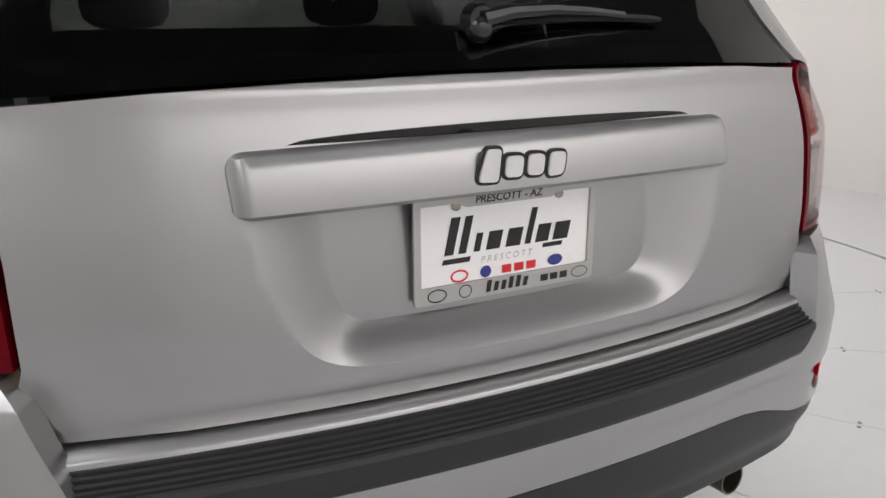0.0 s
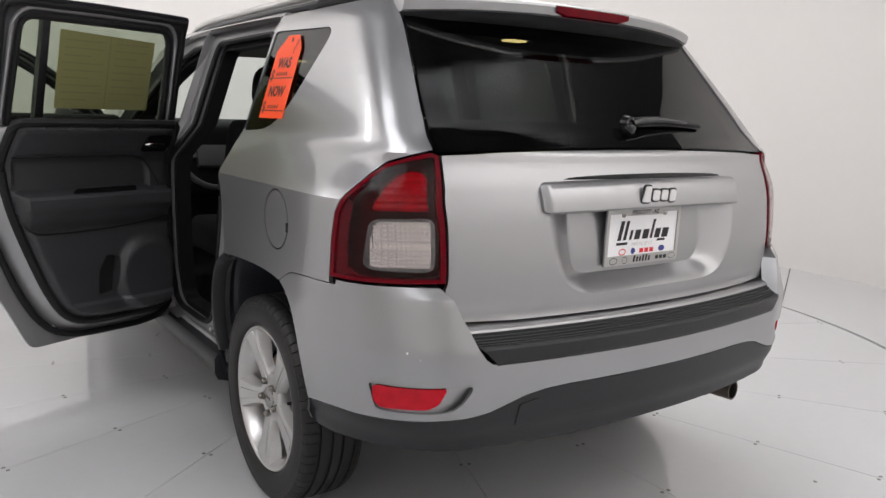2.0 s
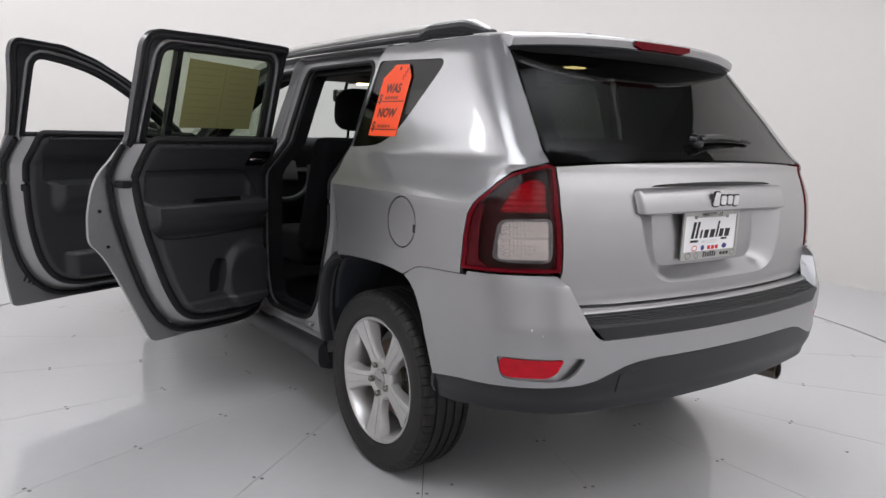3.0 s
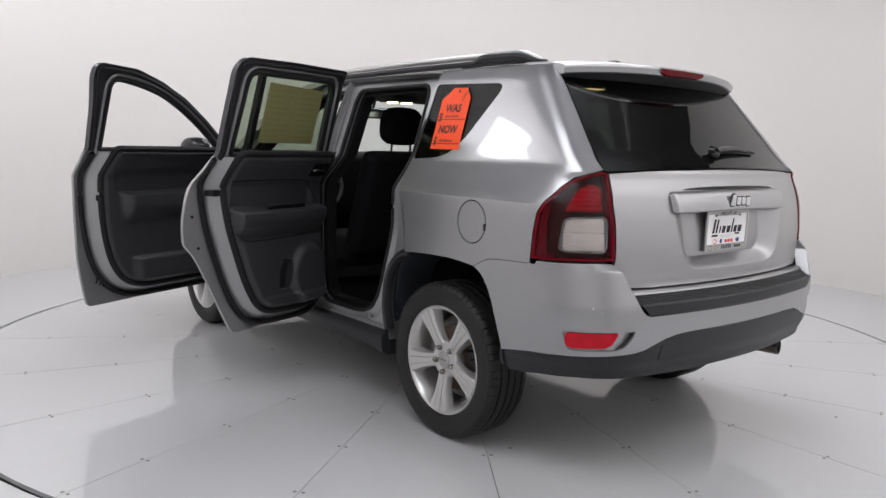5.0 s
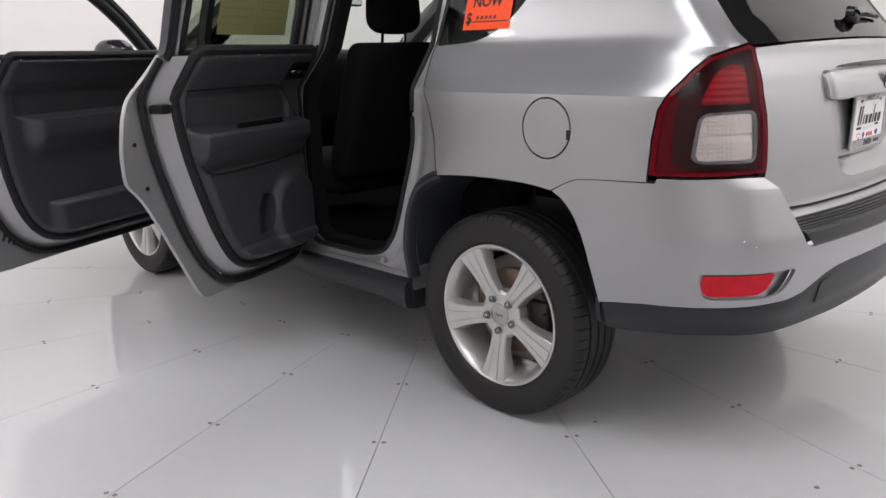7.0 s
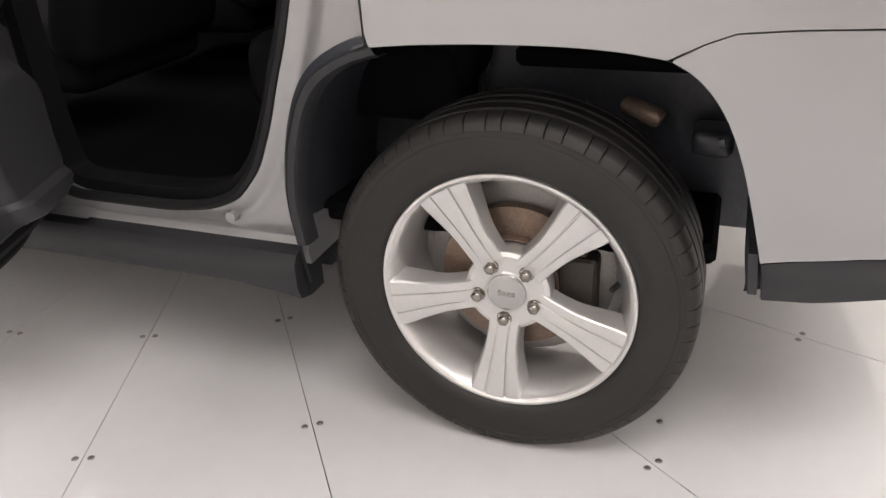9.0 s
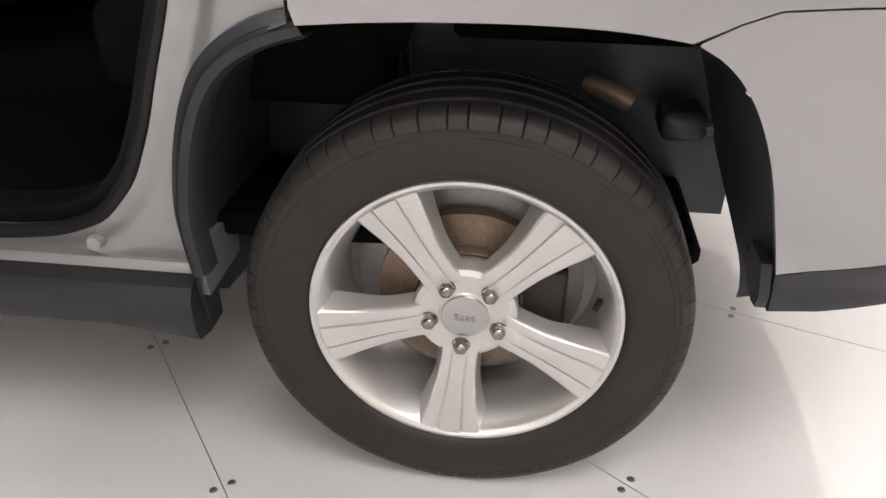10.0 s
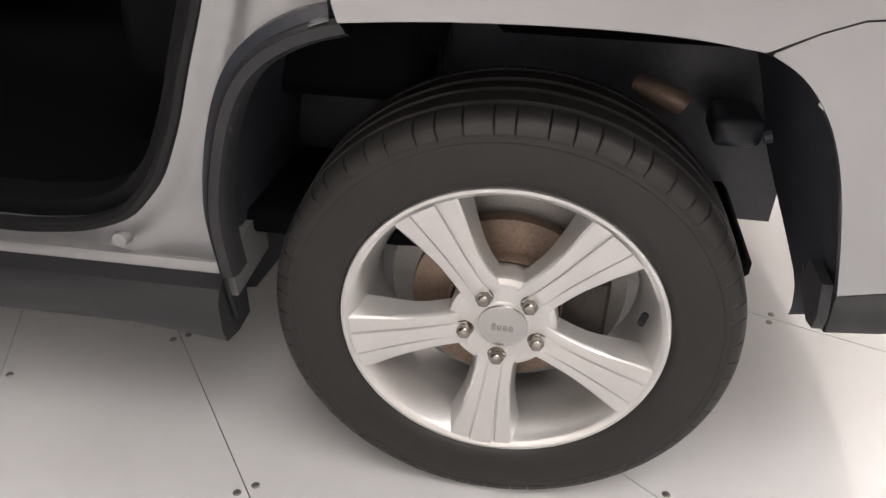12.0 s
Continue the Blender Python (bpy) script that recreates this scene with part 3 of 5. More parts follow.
ht, hb = bumper_outline()
REFL = [(-0.852, 0.610), (-0.712, 0.613), (-0.728, 0.572), (-0.750, 0.556), (-0.838, 0.551), (-0.850, 0.570)]
REFL_POCKET = rounded([(-0.858, 0.617), (-0.645, 0.619), (-0.676, 0.566), (-0.710, 0.546), (-0.842, 0.544)], [0.012, 0.02, 0.03, 0.03, 0.015], 4)
bump_poly = ht + mirror(ht)[::-1] + mirror(hb) + hb[::-1]
pockets = [[on_rear(x, z) for x, z in REFL_POCKET], [on_rear(-x, z) for x, z in REFL_POCKET]]
ledge = [(0.668, 0.8305), (0.80, 0.8305), (0.92, 0.8305), (0.92, 0.8345), (0.80, 0.8345), (0.668, 0.8345)]
vs, fs = flat_mesh(bump_poly, pockets, 0.013, [ledge, mirror(ledge)])
bm = thick(vs, fs, bumper_face, lambda s, z: bumper_face(s, z, 0.012 + 0.04 * step01(0.70, 0.75, z)))
body("bumper_cover", bm, PAINT, "silver painted rear bumper cover with small scuffs", smooth=19)
for m in (1, -1):
    poly = [on_rear(m * x, z) for x, z in inset(REFL_POCKET, -0.012)]
    body("reflector_pocket", panel(poly, 0.012, 0.011, 0.006, lambda s, z: 0.012 * step01(on_rear(-0.74, 0.58)[0], on_rear(-0.68, 0.58)[0], abs(s))), PAINT)
    poly = [on_rear(m * x, z) for x, z in rounded(REFL, 0.008, 3)]
    body("bumper_reflector", panel(poly, 0.02, 0.004, 0.014), REFLECTOR, "red bumper reflector")

for x, z, r in ((-0.800, 0.706, 0.0025), (-0.775, 0.690, 0.0014)):
    spot = [on_rear(x + r * math.cos(a) * 0.7, z + r * math.sin(a) * 1.3) for a in np.linspace(0, 2 * math.pi, 9)[:-1]]
    body("paint_chip", panel(spot, 0.01, -0.0006, 0.0004), PLATE_WHITE, "tiny pale paint chip", smooth=0)

# lower black valance
vt = [(s, z - 0.003) for s, z in [on_side(-0.419, 0.488)] + [q for q in hb if q[1] > 0.49 and q[0] < on_side(-0.44, 0.5)[0]]]
vb = [on_side(-0.428, 0.416), on_side(-0.50, 0.420), on_side(-0.58, 0.430), on_rear(-0.80, 0.438), on_rear(-0.6, 0.434), on_rear(-0.3, 0.426)]
val_poly = vt + mirror(vt)[::-1] + mirror(vb) + vb[::-1]
body("lower_valance", panel(val_poly, 0.014, 0.002, 0.02, lambda s, z: 0.006 * (1 - step01(0.480, 0.494, z)) + 0.004 * math.exp(-((z - 0.455) / 0.008) ** 2)), BLACK_PLASTIC, "dark grey plastic lower bumper")
lip = [skin(s, z, 0.012) for s, z in dense_open(vb, 0.05)]
lip = lip + [Vector((-p.x, p.y, p.z)) for p in lip[::-1]]
bm = bmesh.new()
rows = []
for k, p in enumerate(lip):
    t = (lip[min(k + 1, len(lip) - 1)] - lip[max(k - 1, 0)]).normalized()
    n = Vector((-t.y, t.x, 0))
    rows.append([bm.verts.new(p + n * d + Vector((0, 0, h))) for d, h in ((0, 0.012), (0, -0.004), (0.03, 0.002), (0.07, 0.04))])
for a, b in zip(rows, rows[1:]):
    for i in range(3):
        bm.faces.new((a[i], a[i + 1], b[i + 1], b[i]))
body('valance_lip', bm, BLACK_PLASTIC)
tow = rounded([(-0.520, 0.492), (-0.460, 0.500), (-0.456, 0.562), (-0.514, 0.552)], 0.006, 3)
body("tow_cover", panel([on_rear(x, z) for x, z in tow], 0.02, -0.0015, 0.01), BLACK_PLASTIC)

# step pad: ribbed dark plastic over the bumper's top edge
PAD_ROW = ((0.664, 0.004), (0.668, -0.003), (0.676, -0.007), (0.710, -0.007), (0.7165, -0.003), (0.7185, 0.001), (0.7190, 0.0035), (0.7135, 0.0045), (0.7135, 0.0065), (0.7205, 0.0075), (0.7215, 0.0125), (0.7160, 0.0135), (0.7160, 0.0155), (0.7240, 0.0165),
           (0.7255, 0.0215), (0.7200, 0.0225), (0.7200, 0.0245), (0.7285, 0.0255), (0.7305, 0.0305), (0.7250, 0.0315), (0.7250, 0.0335), (0.7345, 0.0345), (0.7365, 0.0395), (0.7315, 0.0405), (0.7315, 0.0425), (0.741, 0.0435), (0.7435, 0.0480))
bm = bmesh.new()
rows = []
N = 60
for k in range(N + 1):
    x = -0.652 + 1.304 * k / N
    row = []
    for z, inn in PAD_ROW:
        end = 0.652 - 0.060 * (1 - step01(0.664, 0.740, z))
        xx = max(-end, min(end, x))
        y = -0.928 + 0.066 * (xx / 0.65) ** 2 + inn
        row.append(bm.verts.new((xx, y, z)))
    rows.append(row)
for a, b in zip(rows, rows[1:]):
    for i in range(len(a) - 1):
        bm.faces.new((a[i], b[i], b[i + 1], a[i + 1]))
bmesh.ops.recalc_face_normals(bm, faces=bm.faces)
body("step_pad", bm, BLACK_PLASTIC, "ribbed dark grey plastic bumper step pad", smooth=25)
bm = bmesh.new()
rows = []
for k in range(41):
    x = -0.66 + 1.32 * k / 40
    y = -0.928 + 0.066 * (x / 0.65) ** 2
    rows.append([bm.verts.new((x, y + 0.044, 0.736)), bm.verts.new((x, y + 0.047, 0.746)), bm.verts.new((x, y + 0.051, 0.750)), bm.verts.new((x, y + 0.078, 0.757)), bm.verts.new((x, y + 0.12, 0.758)), bm.verts.new((x, y + 0.12, 0.70))])
for a, b in zip(rows, rows[1:]):
    for i in range(5):
        bm.faces.new((a[i], b[i], b[i + 1], a[i + 1]))
body("bumper_ledge", bm, PAINT)

# tail lamps: a dark housing with lenses inside a red rim, under one glossy cover
for m in (1, -1):
    f = (lambda q: q) if m == 1 else mirror
    edge = dense(lamp_outline(-0.002), 0.02)
    rim_in = inset(edge, 0.010, 0.02)
    lamp = body("tail_lamp", panel(f(edge), 0.02, 0.030, 0.01), RED_DARK, "smoked red tail lamp with a clear reversing lens")
    part("lamp_rim", panel(f(edge), 0.012, -0.004, 0.036, holes=[f(rim_in)]), RED_LENS, lamp, "translucent red rim")
    cover = part("lamp_cover", panel(f(inset(edge, 0.008, 0.02)), 0.02, -0.003, 0.002), LAMP_COVER, lamp, "glossy clear cover")
    cover.visible_shadow = False
    up = rounded([(-0.848, 1.046), (-0.722, 1.046), (-0.715, 1.132), (-0.745, 1.148), (-0.803, 1.118)], [0.012, 0.006, 0.012, 0.03, 0.06], 4)
    part("brake_lens", panel(f([on_rear(x, z) for x, z in up]), 0.004, 0.010, 0.006, lambda s, z: 0.0016 * math.sin(z * 380)), BRAKE_RED, lamp, "bright red brake lens")
    band = dense([(-0.562, 0.878), (-0.568, 0.96), (-0.580, 1.03), (-0.600, 1.072), (-0.622, 1.064), (-0.614, 1.01), (-0.610, 0.95), (-0.612, 0.900), (-0.640, 0.880)], 0.02)
    part("side_lens", panel(f([on_side(y, z) for y, z in band]), 0.008, 0.006, 0.004, lambda s, z: 0.001 * math.sin(z * 500)), RED_LENS, lamp, "red outer side lens")
    bezel = rounded([(-0.862, 0.899), (-0.712, 0.895), (-0.709, 1.030), (-0.850, 1.026)], 0.026, 5)
    rev = rounded([(-0.856, 0.905), (-0.718, 0.901), (-0.715, 1.024), (-0.844, 1.020)], 0.022, 5)
    part("reverse_bezel", panel(f([on_rear(x, z) for x, z in bezel]), 0.02, 0.004, 0.012, holes=[f([on_rear(x, z) for x, z in rev])]), DARK_CHROME, lamp, "dark chrome rim")
    part("reverse_lens", panel(f([on_rear(x, z) for x, z in rev]), 0.0030, 0.010, 0.004, lambda s, z: 0.0009 * math.sin(s * 620) + 0.0007 * math.sin(z * 560) + 0.003 * math.exp(-((z - 0.964) / 0.006) ** 2)), CLEAR_LENS, lamp, "clear ribbed reversing lens")

# tailgate
gl = [on_rear(x, z) for x, z in ((-0.652, 0.765), (-0.668, 0.80), (-0.684, 0.848), (-0.678, 0.868), (-0.678, 1.0), (-0.677, 1.10), (-0.674, 1.182))]
gate_poly = gl + [on_rear(x, 1.184 + 0.018 * (1 - (x / 0.68) ** 2)) for x in (-0.5, -0.3, -0.1, 0.1, 0.3, 0.5)] + mirror(gl)[::-1] + [on_rear(x, 0.762) for x in (0.5, 0.3, 0.1, -0.1, -0.3, -0.5)]


POCKET_OUT = rounded([(-0.402, 1.12), (-0.400, 1.03), (-0.376, 0.905), (-0.310, 0.812), (0.310, 0.812), (0.376, 0.905), (0.400, 1.03), (0.402, 1.12)], [0, 0.05, 0.08, 0.09, 0.09, 0.08, 0.05, 0], 6)
POCKET_IN = rounded([(-0.293, 1.12), (-0.292, 0.93), (-0.268, 0.858), (0.268, 0.858), (0.292, 0.93), (0.293, 1.12)], [0, 0.05, 0.045, 0.045, 0.05, 0], 6)


def line_gap(line, x, z):
    """The distance from (x, z) to an open line."""
    p = np.asarray(line, float)
    a, d = p[:-1], p[1:] - p[:-1]
    q = np.array([x, z]) - a
    t = np.clip((q * d).sum(axis=1) / np.maximum((d * d).sum(axis=1), 1e-12), 0.0, 1.0)
    return float(np.sqrt(((q - d * t[:, None]) ** 2).sum(axis=1).min()))



def gate_dent(s, z):
    """Depth of the pocket round the plate: flat inside, with a broad straight slope and a rounded brim."""
    x = skin(s, z).x
    d = 0.0
    at = np.array([[x, z]])
    if abs(x) < 0.42 and z < 1.118 and inside(POCKET_OUT, at)[0]:
        if inside(POCKET_IN, at)[0]:
            k = 1.0
        else:
            a, b = line_gap(POCKET_OUT, x, z), line_gap(POCKET_IN, x, z)
            k = a / (a + b)
        d = 0.064 * (0.75 * k + 0.25 * step01(0.0, 1.0, k)) * (1 - step01(1.095, 1.10, z))
    return d - 0.0024 * (1 - step01(0.785, 0.81, z))


BRIMS = [POCKET_OUT, inset(POCKET_OUT, 0.007, 0.02), inset(POCKET_IN, -0.007, 0.02), POCKET_IN]
gate_lines = [[on_rear(x, min(z, 1.108)) for x, z in dense(brim, 0.01)] for brim in BRIMS]
tailgate = body("tailgate", panel(gate_poly, 0.010, 0.0, 0.02, gate_dent, lines=gate_lines), PAINT, "silver tailgate with a plate pocket")
# bar over the plate
bm = bmesh.new()
rows = []
BAR = ((1.118, 0.02), (1.118, -0.006), (1.112, -0.016), (1.095, -0.022), (1.06, -0.024), (1.042, -0.022), (1.036, -0.014), (1.036, 0.03))
for k in range(61):
    q = math.sin(math.pi / 2 * (-1 + 2 * k / 60))
    e = min((1 - abs(q)) * 0.418 / 0.024, 1.0)
    nip = 0.024 * (1 - math.sqrt(max(1 - (1 - e) ** 2, 0.0)))
    row = []
    for z, out in BAR:
        z = min(max(z, 1.036 + 0.5 * nip), 1.118 - nip)
        half = 0.418 - 0.004 * (1.118 - z) / 0.08
        x = q * half
        zz = z + 0.006 * (1 - q * q)
        p = skin(*on_rear(x, zz))
        fade = 1 - 0.55 * step01(0.955, 1.0, abs(q)) if out < 0 else 1
        row.append(bm.verts.new((p.x, p.y + out * fade, zz)))
    rows.append(row)
for a, b in zip(rows, rows[1:]):
    for i in range(len(a) - 1):
        bm.faces.new((a[i], a[i + 1], b[i + 1], b[i]))
bm.faces.new(rows[0][::-1])
bm.faces.new(rows[-1])
bmesh.ops.recalc_face_normals(bm, faces=bm.faces)
bar = part("plate_bar", bm, PAINT, tailgate, "silver bar over the number plate", 30)
bm = bmesh.new()
rows = []
for k in range(41):
    q = -1 + 2 * k / 40
    x = 0.335 * q
    p = skin(*on_rear(x, 1.125))
    h = 0.014 * math.sqrt(max(1 - q * q, 0.0))
    rows.append([bm.verts.new((x, p.y - 0.002, 1.124)), bm.verts.new((x, p.y - 0.004, 1.124 + h)), bm.verts.new((x, p.y + 0.002, 1.124 + h))])
for a, b in zip(rows, rows[1:]):
    for i in range(2):
        bm.faces.new((a[i], a[i + 1], b[i + 1], b[i]))
part("grip_recess", bm, GLOSS_BLACK, tailgate, "dark mirrored strip above the bar")

# rear glass
gg = [on_rear(x, z) for x, z in ((-0.682, 1.191), (-0.664, 1.27), (-0.634, 1.40), (-0.602, 1.53), (-0.588, 1.59))]
glass_poly = gg + mirror(gg)[::-1] + [on_rear(x, 1.190 + 0.018 * (1 - (x / 0.68) ** 2)) for x in (0.5, 0.3, 0.1, -0.1, -0.3, -0.5)]
rear_glass = part("rear_window", panel(glass_poly, 0.04, 0.004, 0.004), GLASS_DARK, tailgate, "dark tinted rear window")
rear_glass.visible_shadow = False
frit_hole = rounded([(-0.600, 1.232), (0.600, 1.232), (0.545, 1.515), (-0.545, 1.515)], 0.06, 6)
part("window_border", panel(glass_poly, 0.05, 0.0095, 0.003, holes=[rear_poly(frit_hole)]), GLOSS_BLACK, tailgate, "black window border")
for right in SIDES:
    flip = mirror if right else (lambda q: q)
    dtrim = [on_side(y, z) for y, z in ((0.25, 1.20), (0.25, 1.575), (-0.05, 1.575), (-0.12, 1.575))] + [on_rear(x, z) for x, z in ((-0.575, 1.575), (-0.60, 1.50), (-0.63, 1.38), (-0.66, 1.20))]
    body("pillar_trim", panel(flip(dtrim), 0.05, 0.045, 0.01, holes=[flip([on_side(y, z) for y, z in inset_simple(QWIN)])]), DASH, "dark pillar trim")


# ---- wheels ----
HUB_Z = 0.343


def tyre_mesh():
    prof = [(-0.088, 0.228), (-0.0945, 0.2400), (-0.0998, 0.2430), (-0.1055, 0.249), (-0.1090, 0.262), (-0.1105, 0.280), (-0.1100, 0.297), (-0.1085, 0.308), (-0.1095, 0.3095), (-0.1075, 0.3180), (-0.1080, 0.3190),
            (-0.1035, 0.3300), (-0.0970, 0.3370), (-0.085, 0.3410), (-0.068, 0.3425), (-0.064, 0.3415), (-0.063, 0.335), (-0.055, 0.335), (-0.054, 0.3425), (-0.024, 0.3435), (-0.023, 0.336), (-0.013, 0.336),
            (-0.012, 0.3435), (0.012, 0.3435), (0.013, 0.336), (0.023, 0.336), (0.024, 0.3435), (0.054, 0.3425), (0.055, 0.335), (0.063, 0.335), (0.064, 0.3415), (0.080, 0.3395), (0.0915, 0.3345),
            (0.104, 0.315), (0.1085, 0.28), (0.1045, 0.247), (0.0985, 0.2335), (0.092, 0.226)]
    bm = bmesh.new()
    blocks = 60
    cuts = (0.0, 0.05, 0.10, 0.40, 0.70)
    steps = blocks * len(cuts)
    rings = []
    for k in range(steps):
        wide = 0.12 * math.sin(k // 5 * 2.4)
        a = 2 * math.pi * (k // 5 + cuts[k % 5] + wide) / blocks
        row = []
        for i, (x, r) in enumerate(prof):
            if k % 5 == 1 and 0.3185 <= r and (x < -0.063 or x > 0.063):
                r -= 0.007 if abs(x) < 0.1 else 0.004
            row.append(bm.verts.new((x, r * math.cos(a), r * math.sin(a))))
        rings.append(row)
    for k in range(steps):
        a, b = rings[k], rings[(k + 1) % steps]
        for i in range(len(prof) - 1):
            bm.faces.new((a[i], a[i + 1], b[i + 1], b[i]))
    bmesh.ops.recalc_face_normals(bm, faces=bm.faces)
    return bm


def rim_mesh():
    prof = [(-0.050, 0.210), (-0.080, 0.2190), (-0.0915, 0.2250), (-0.0960, 0.2280), (-0.1000, 0.2340), (-0.0995, 0.2388), (-0.0955, 0.2405), (-0.088, 0.238), (-0.080, 0.228), (-0.02, 0.216),
            (0.07, 0.215), (0.095, 0.231), (0.098, 0.231), (0.095, 0.222), (0.06, 0.208), (-0.02, 0.204), (-0.050, 0.210)]
    bm = lathe(prof, 120)
    bmesh.ops.recalc_face_normals(bm, faces=bm.faces)
    return bm


def spoke_mesh():
    half_w = curve_fn((0.045, 0.036), (0.075, 0.0290), (0.12, 0.0305), (0.17, 0.0385), (0.205, 0.0460), (0.228, 0.0500))
    top = curve_fn((0.045, -0.076), (0.08, -0.0805), (0.13, -0.0865), (0.18, -0.0915), (0.212, -0.0950), (0.228, -0.0970))
    own = bmesh.new()
    rows = []
    for k in range(17):
        r = 0.045 + (0.2285 - 0.045) * k / 16
        w, t = half_w(r), top(r)
        g = 0.0016 * step01(0.085, 0.12, r)
        deep = 0.030 + 0.012 * step01(0.10, 0.2, r)
        cross = ((-1.22, t + deep), (-1.06, t + 0.010), (-1.0, t + 0.0025), (-0.93, t), (-0.46, t - 0.0005), (-0.43, t + g), (-0.38, t + g), (-0.35, t - 0.0025), (0.0, t - 0.0032), (0.35, t - 0.0025), (0.38, t + g),
                 (0.43, t + g), (0.46, t - 0.0005), (0.93, t), (1.0, t + 0.0025), (1.06, t + 0.010), (1.22, t + deep))
        row = []
        for q, x in cross:
            c = q * w
            f = step01(0.17, 0.2285, r)
            rr = r * (1 - f) + math.sqrt(max(r * r - c * c, 0.0)) * f
            row.append(own.verts.new((x, rr, c)))
        rows.append(row)
    for a, b in zip(rows, rows[1:]):
        for i in range(len(a) - 1):
            own.faces.new((a[i], a[i + 1], b[i + 1], b[i]))
    own.faces.new(rows[-1])
    bmesh.ops.recalc_face_normals(own, faces=own.faces)
    return own


def hub_mesh():
    return lathe([(-0.030, 0.0), (-0.030, 0.080), (-0.066, 0.083), (-0.073, 0.080), (-0.0775, 0.072), (-0.0775, 0.042), (-0.0795, 0.039), (-0.0795, 0.0)], 60)


def nut_mesh():
    bm = bmesh.new()
    bmesh.ops.create_cone(bm, cap_ends=True, segments=6, radius1=0.0115, radius2=0.0115, depth=0.017, matrix=Matrix.Translation((0, 0, 0.008)))
    own = bmesh.new()
    bmesh.ops.create_uvsphere(own, u_segments=12, v_segments=6, radius=0.0105)
    for v in own.verts:
        v.co.z = 0.015 + v.co.z * 0.7
    merge(bm, own)
    own = bmesh.new()
    bmesh.ops.create_cone(own, cap_ends=True, segments=20, radius1=0.0165, radius2=0.0140, depth=0.005, matrix=Matrix.Translation((0, 0, 0.0025)))
    merge(bm, own)
    bm.transform(pose(0, 0, 0, 0, -90, 0))
    return bm


def make_wheel(at, turn=0.0):
    w = body("wheel", rim_mesh(), ALLOY, "five-spoke silver alloy wheel", smooth=28)
    sp_ob = part("spoke", spoke_mesh(), ALLOY, w, "", 28)
    for k in range(5):
        o = sp_ob if k == 0 else new("spoke", sp_ob.data)
        o.parent = w
        o.matrix_basis = pose(0, 0, 0, 180 - (49 + 72 * k), 0, 0)
    part("hub", hub_mesh(), ALLOY, w, "", 28)
    part("tyre", tyre_mesh(), RUBBER, w, "worn black rubber tyre", 40)
    part("hub_cap", lathe([(-0.0790, 0.0375), (-0.0825, 0.0365), (-0.0835, 0.034), (-0.0842, 0.018), (-0.0845, 0.0)], 40), CAP, w, "silver hub cap with a raised badge")
    for k in range(5):
        a = radians(49 + 72 * k)
        y, z = -0.0572 * math.cos(a), 0.0572 * math.sin(a)
        n = part("wheel_nut", nut_mesh(), STEEL, w, "steel wheel nut")
        n.location = (-0.0745, y, z)
        part("nut_seat", lathe([(-0.0782, 0.0135), (-0.0786, 0.0150), (-0.0780, 0.0175)], 24), ALLOY, w).location = (0, y, z)
    disc = lathe([(-0.010, 0.0), (-0.010, 0.080), (-0.035, 0.084), (-0.035, 0.0865), (-0.018, 0.089), (-0.018, 0.145), (-0.014, 0.146), (0.004, 0.146), (0.004, 0.05)], 72)
    part("brake_disc", disc, RUST, w, "rust-tinged brake disc")
    part("dust_shield", lathe([(0.020, 0.05), (0.016, 0.17), (0.022, 0.185), (0.03, 0.185)], 48), SHIELD, w, "grey dust shield")
    cal = box_bm(0.06, 0.075, 0.13, (0.0, -0.118, -0.005), 0.015, 3)
    part("brake_caliper", cal, IRON, w, "dark brake caliper")
    part("valve", tube([(-0.080, -0.200, 0.047), (-0.100, -0.192, 0.0455)], 0.0055, 8), SEAL, w, "black valve stem")
    part("axle_knuckle", lathe([(0.01, 0.0), (0.01, 0.05), (0.12, 0.045), (0.12, 0.0)], 24), IRON, w)
    badge = bmesh.new()
    for k, (wd, h) in enumerate(((0.006, 0.011), (0.006, 0.008), (0.006, 0.008), (0.006, 0.008))):
        box_bm(0.002, wd, h, (-0.0850, 0.0125 - 0.0085 * k, -0.002 + h / 2 - 0.004), 0.0006, 1, badge)
    part("badge", badge, STEEL, w, "raised badge")
    w.matrix_basis = Matrix.Translation(at) @ pose(0, 0, 0, 0, 0, turn)
    return w


wheel = make_wheel((-0.760, 0.0, HUB_Z))
for at, turn in (((0.760, 0.0, HUB_Z), 180), ((-0.760, 2.634, HUB_Z), 0), ((0.760, 2.634, HUB_Z), 180)):
    copy_thing(wheel, Matrix.Translation(at) @ pose(0, 0, 0, 0, 0, turn))


# ---- roof, spoiler, rails ----
ROOF_RISE = curve_fn((-0.6, 0.038), (-0.3, 0.055), (0.0, 0.070), (0.6, 0.080), (1.2, 0.068), (1.75, 0.030))
ROOF_DROP = curve_fn((-0.6, 0.0), (1.2, 0.0), (1.5, 0.012), (1.75, 0.05))


def roof_z(x, y):
    q = min(abs(x) / 0.672, 1.0)
    back = REAR_Y(1.60) + BOW(1.60) * (x / 0.65) ** 2
    k = step01(0.0, 0.10, y - back)
    return 1.60 + ROOF_RISE(y) * (1 - q ** 2.8) * (0.55 + 0.45 * k) - ROOF_DROP(y)


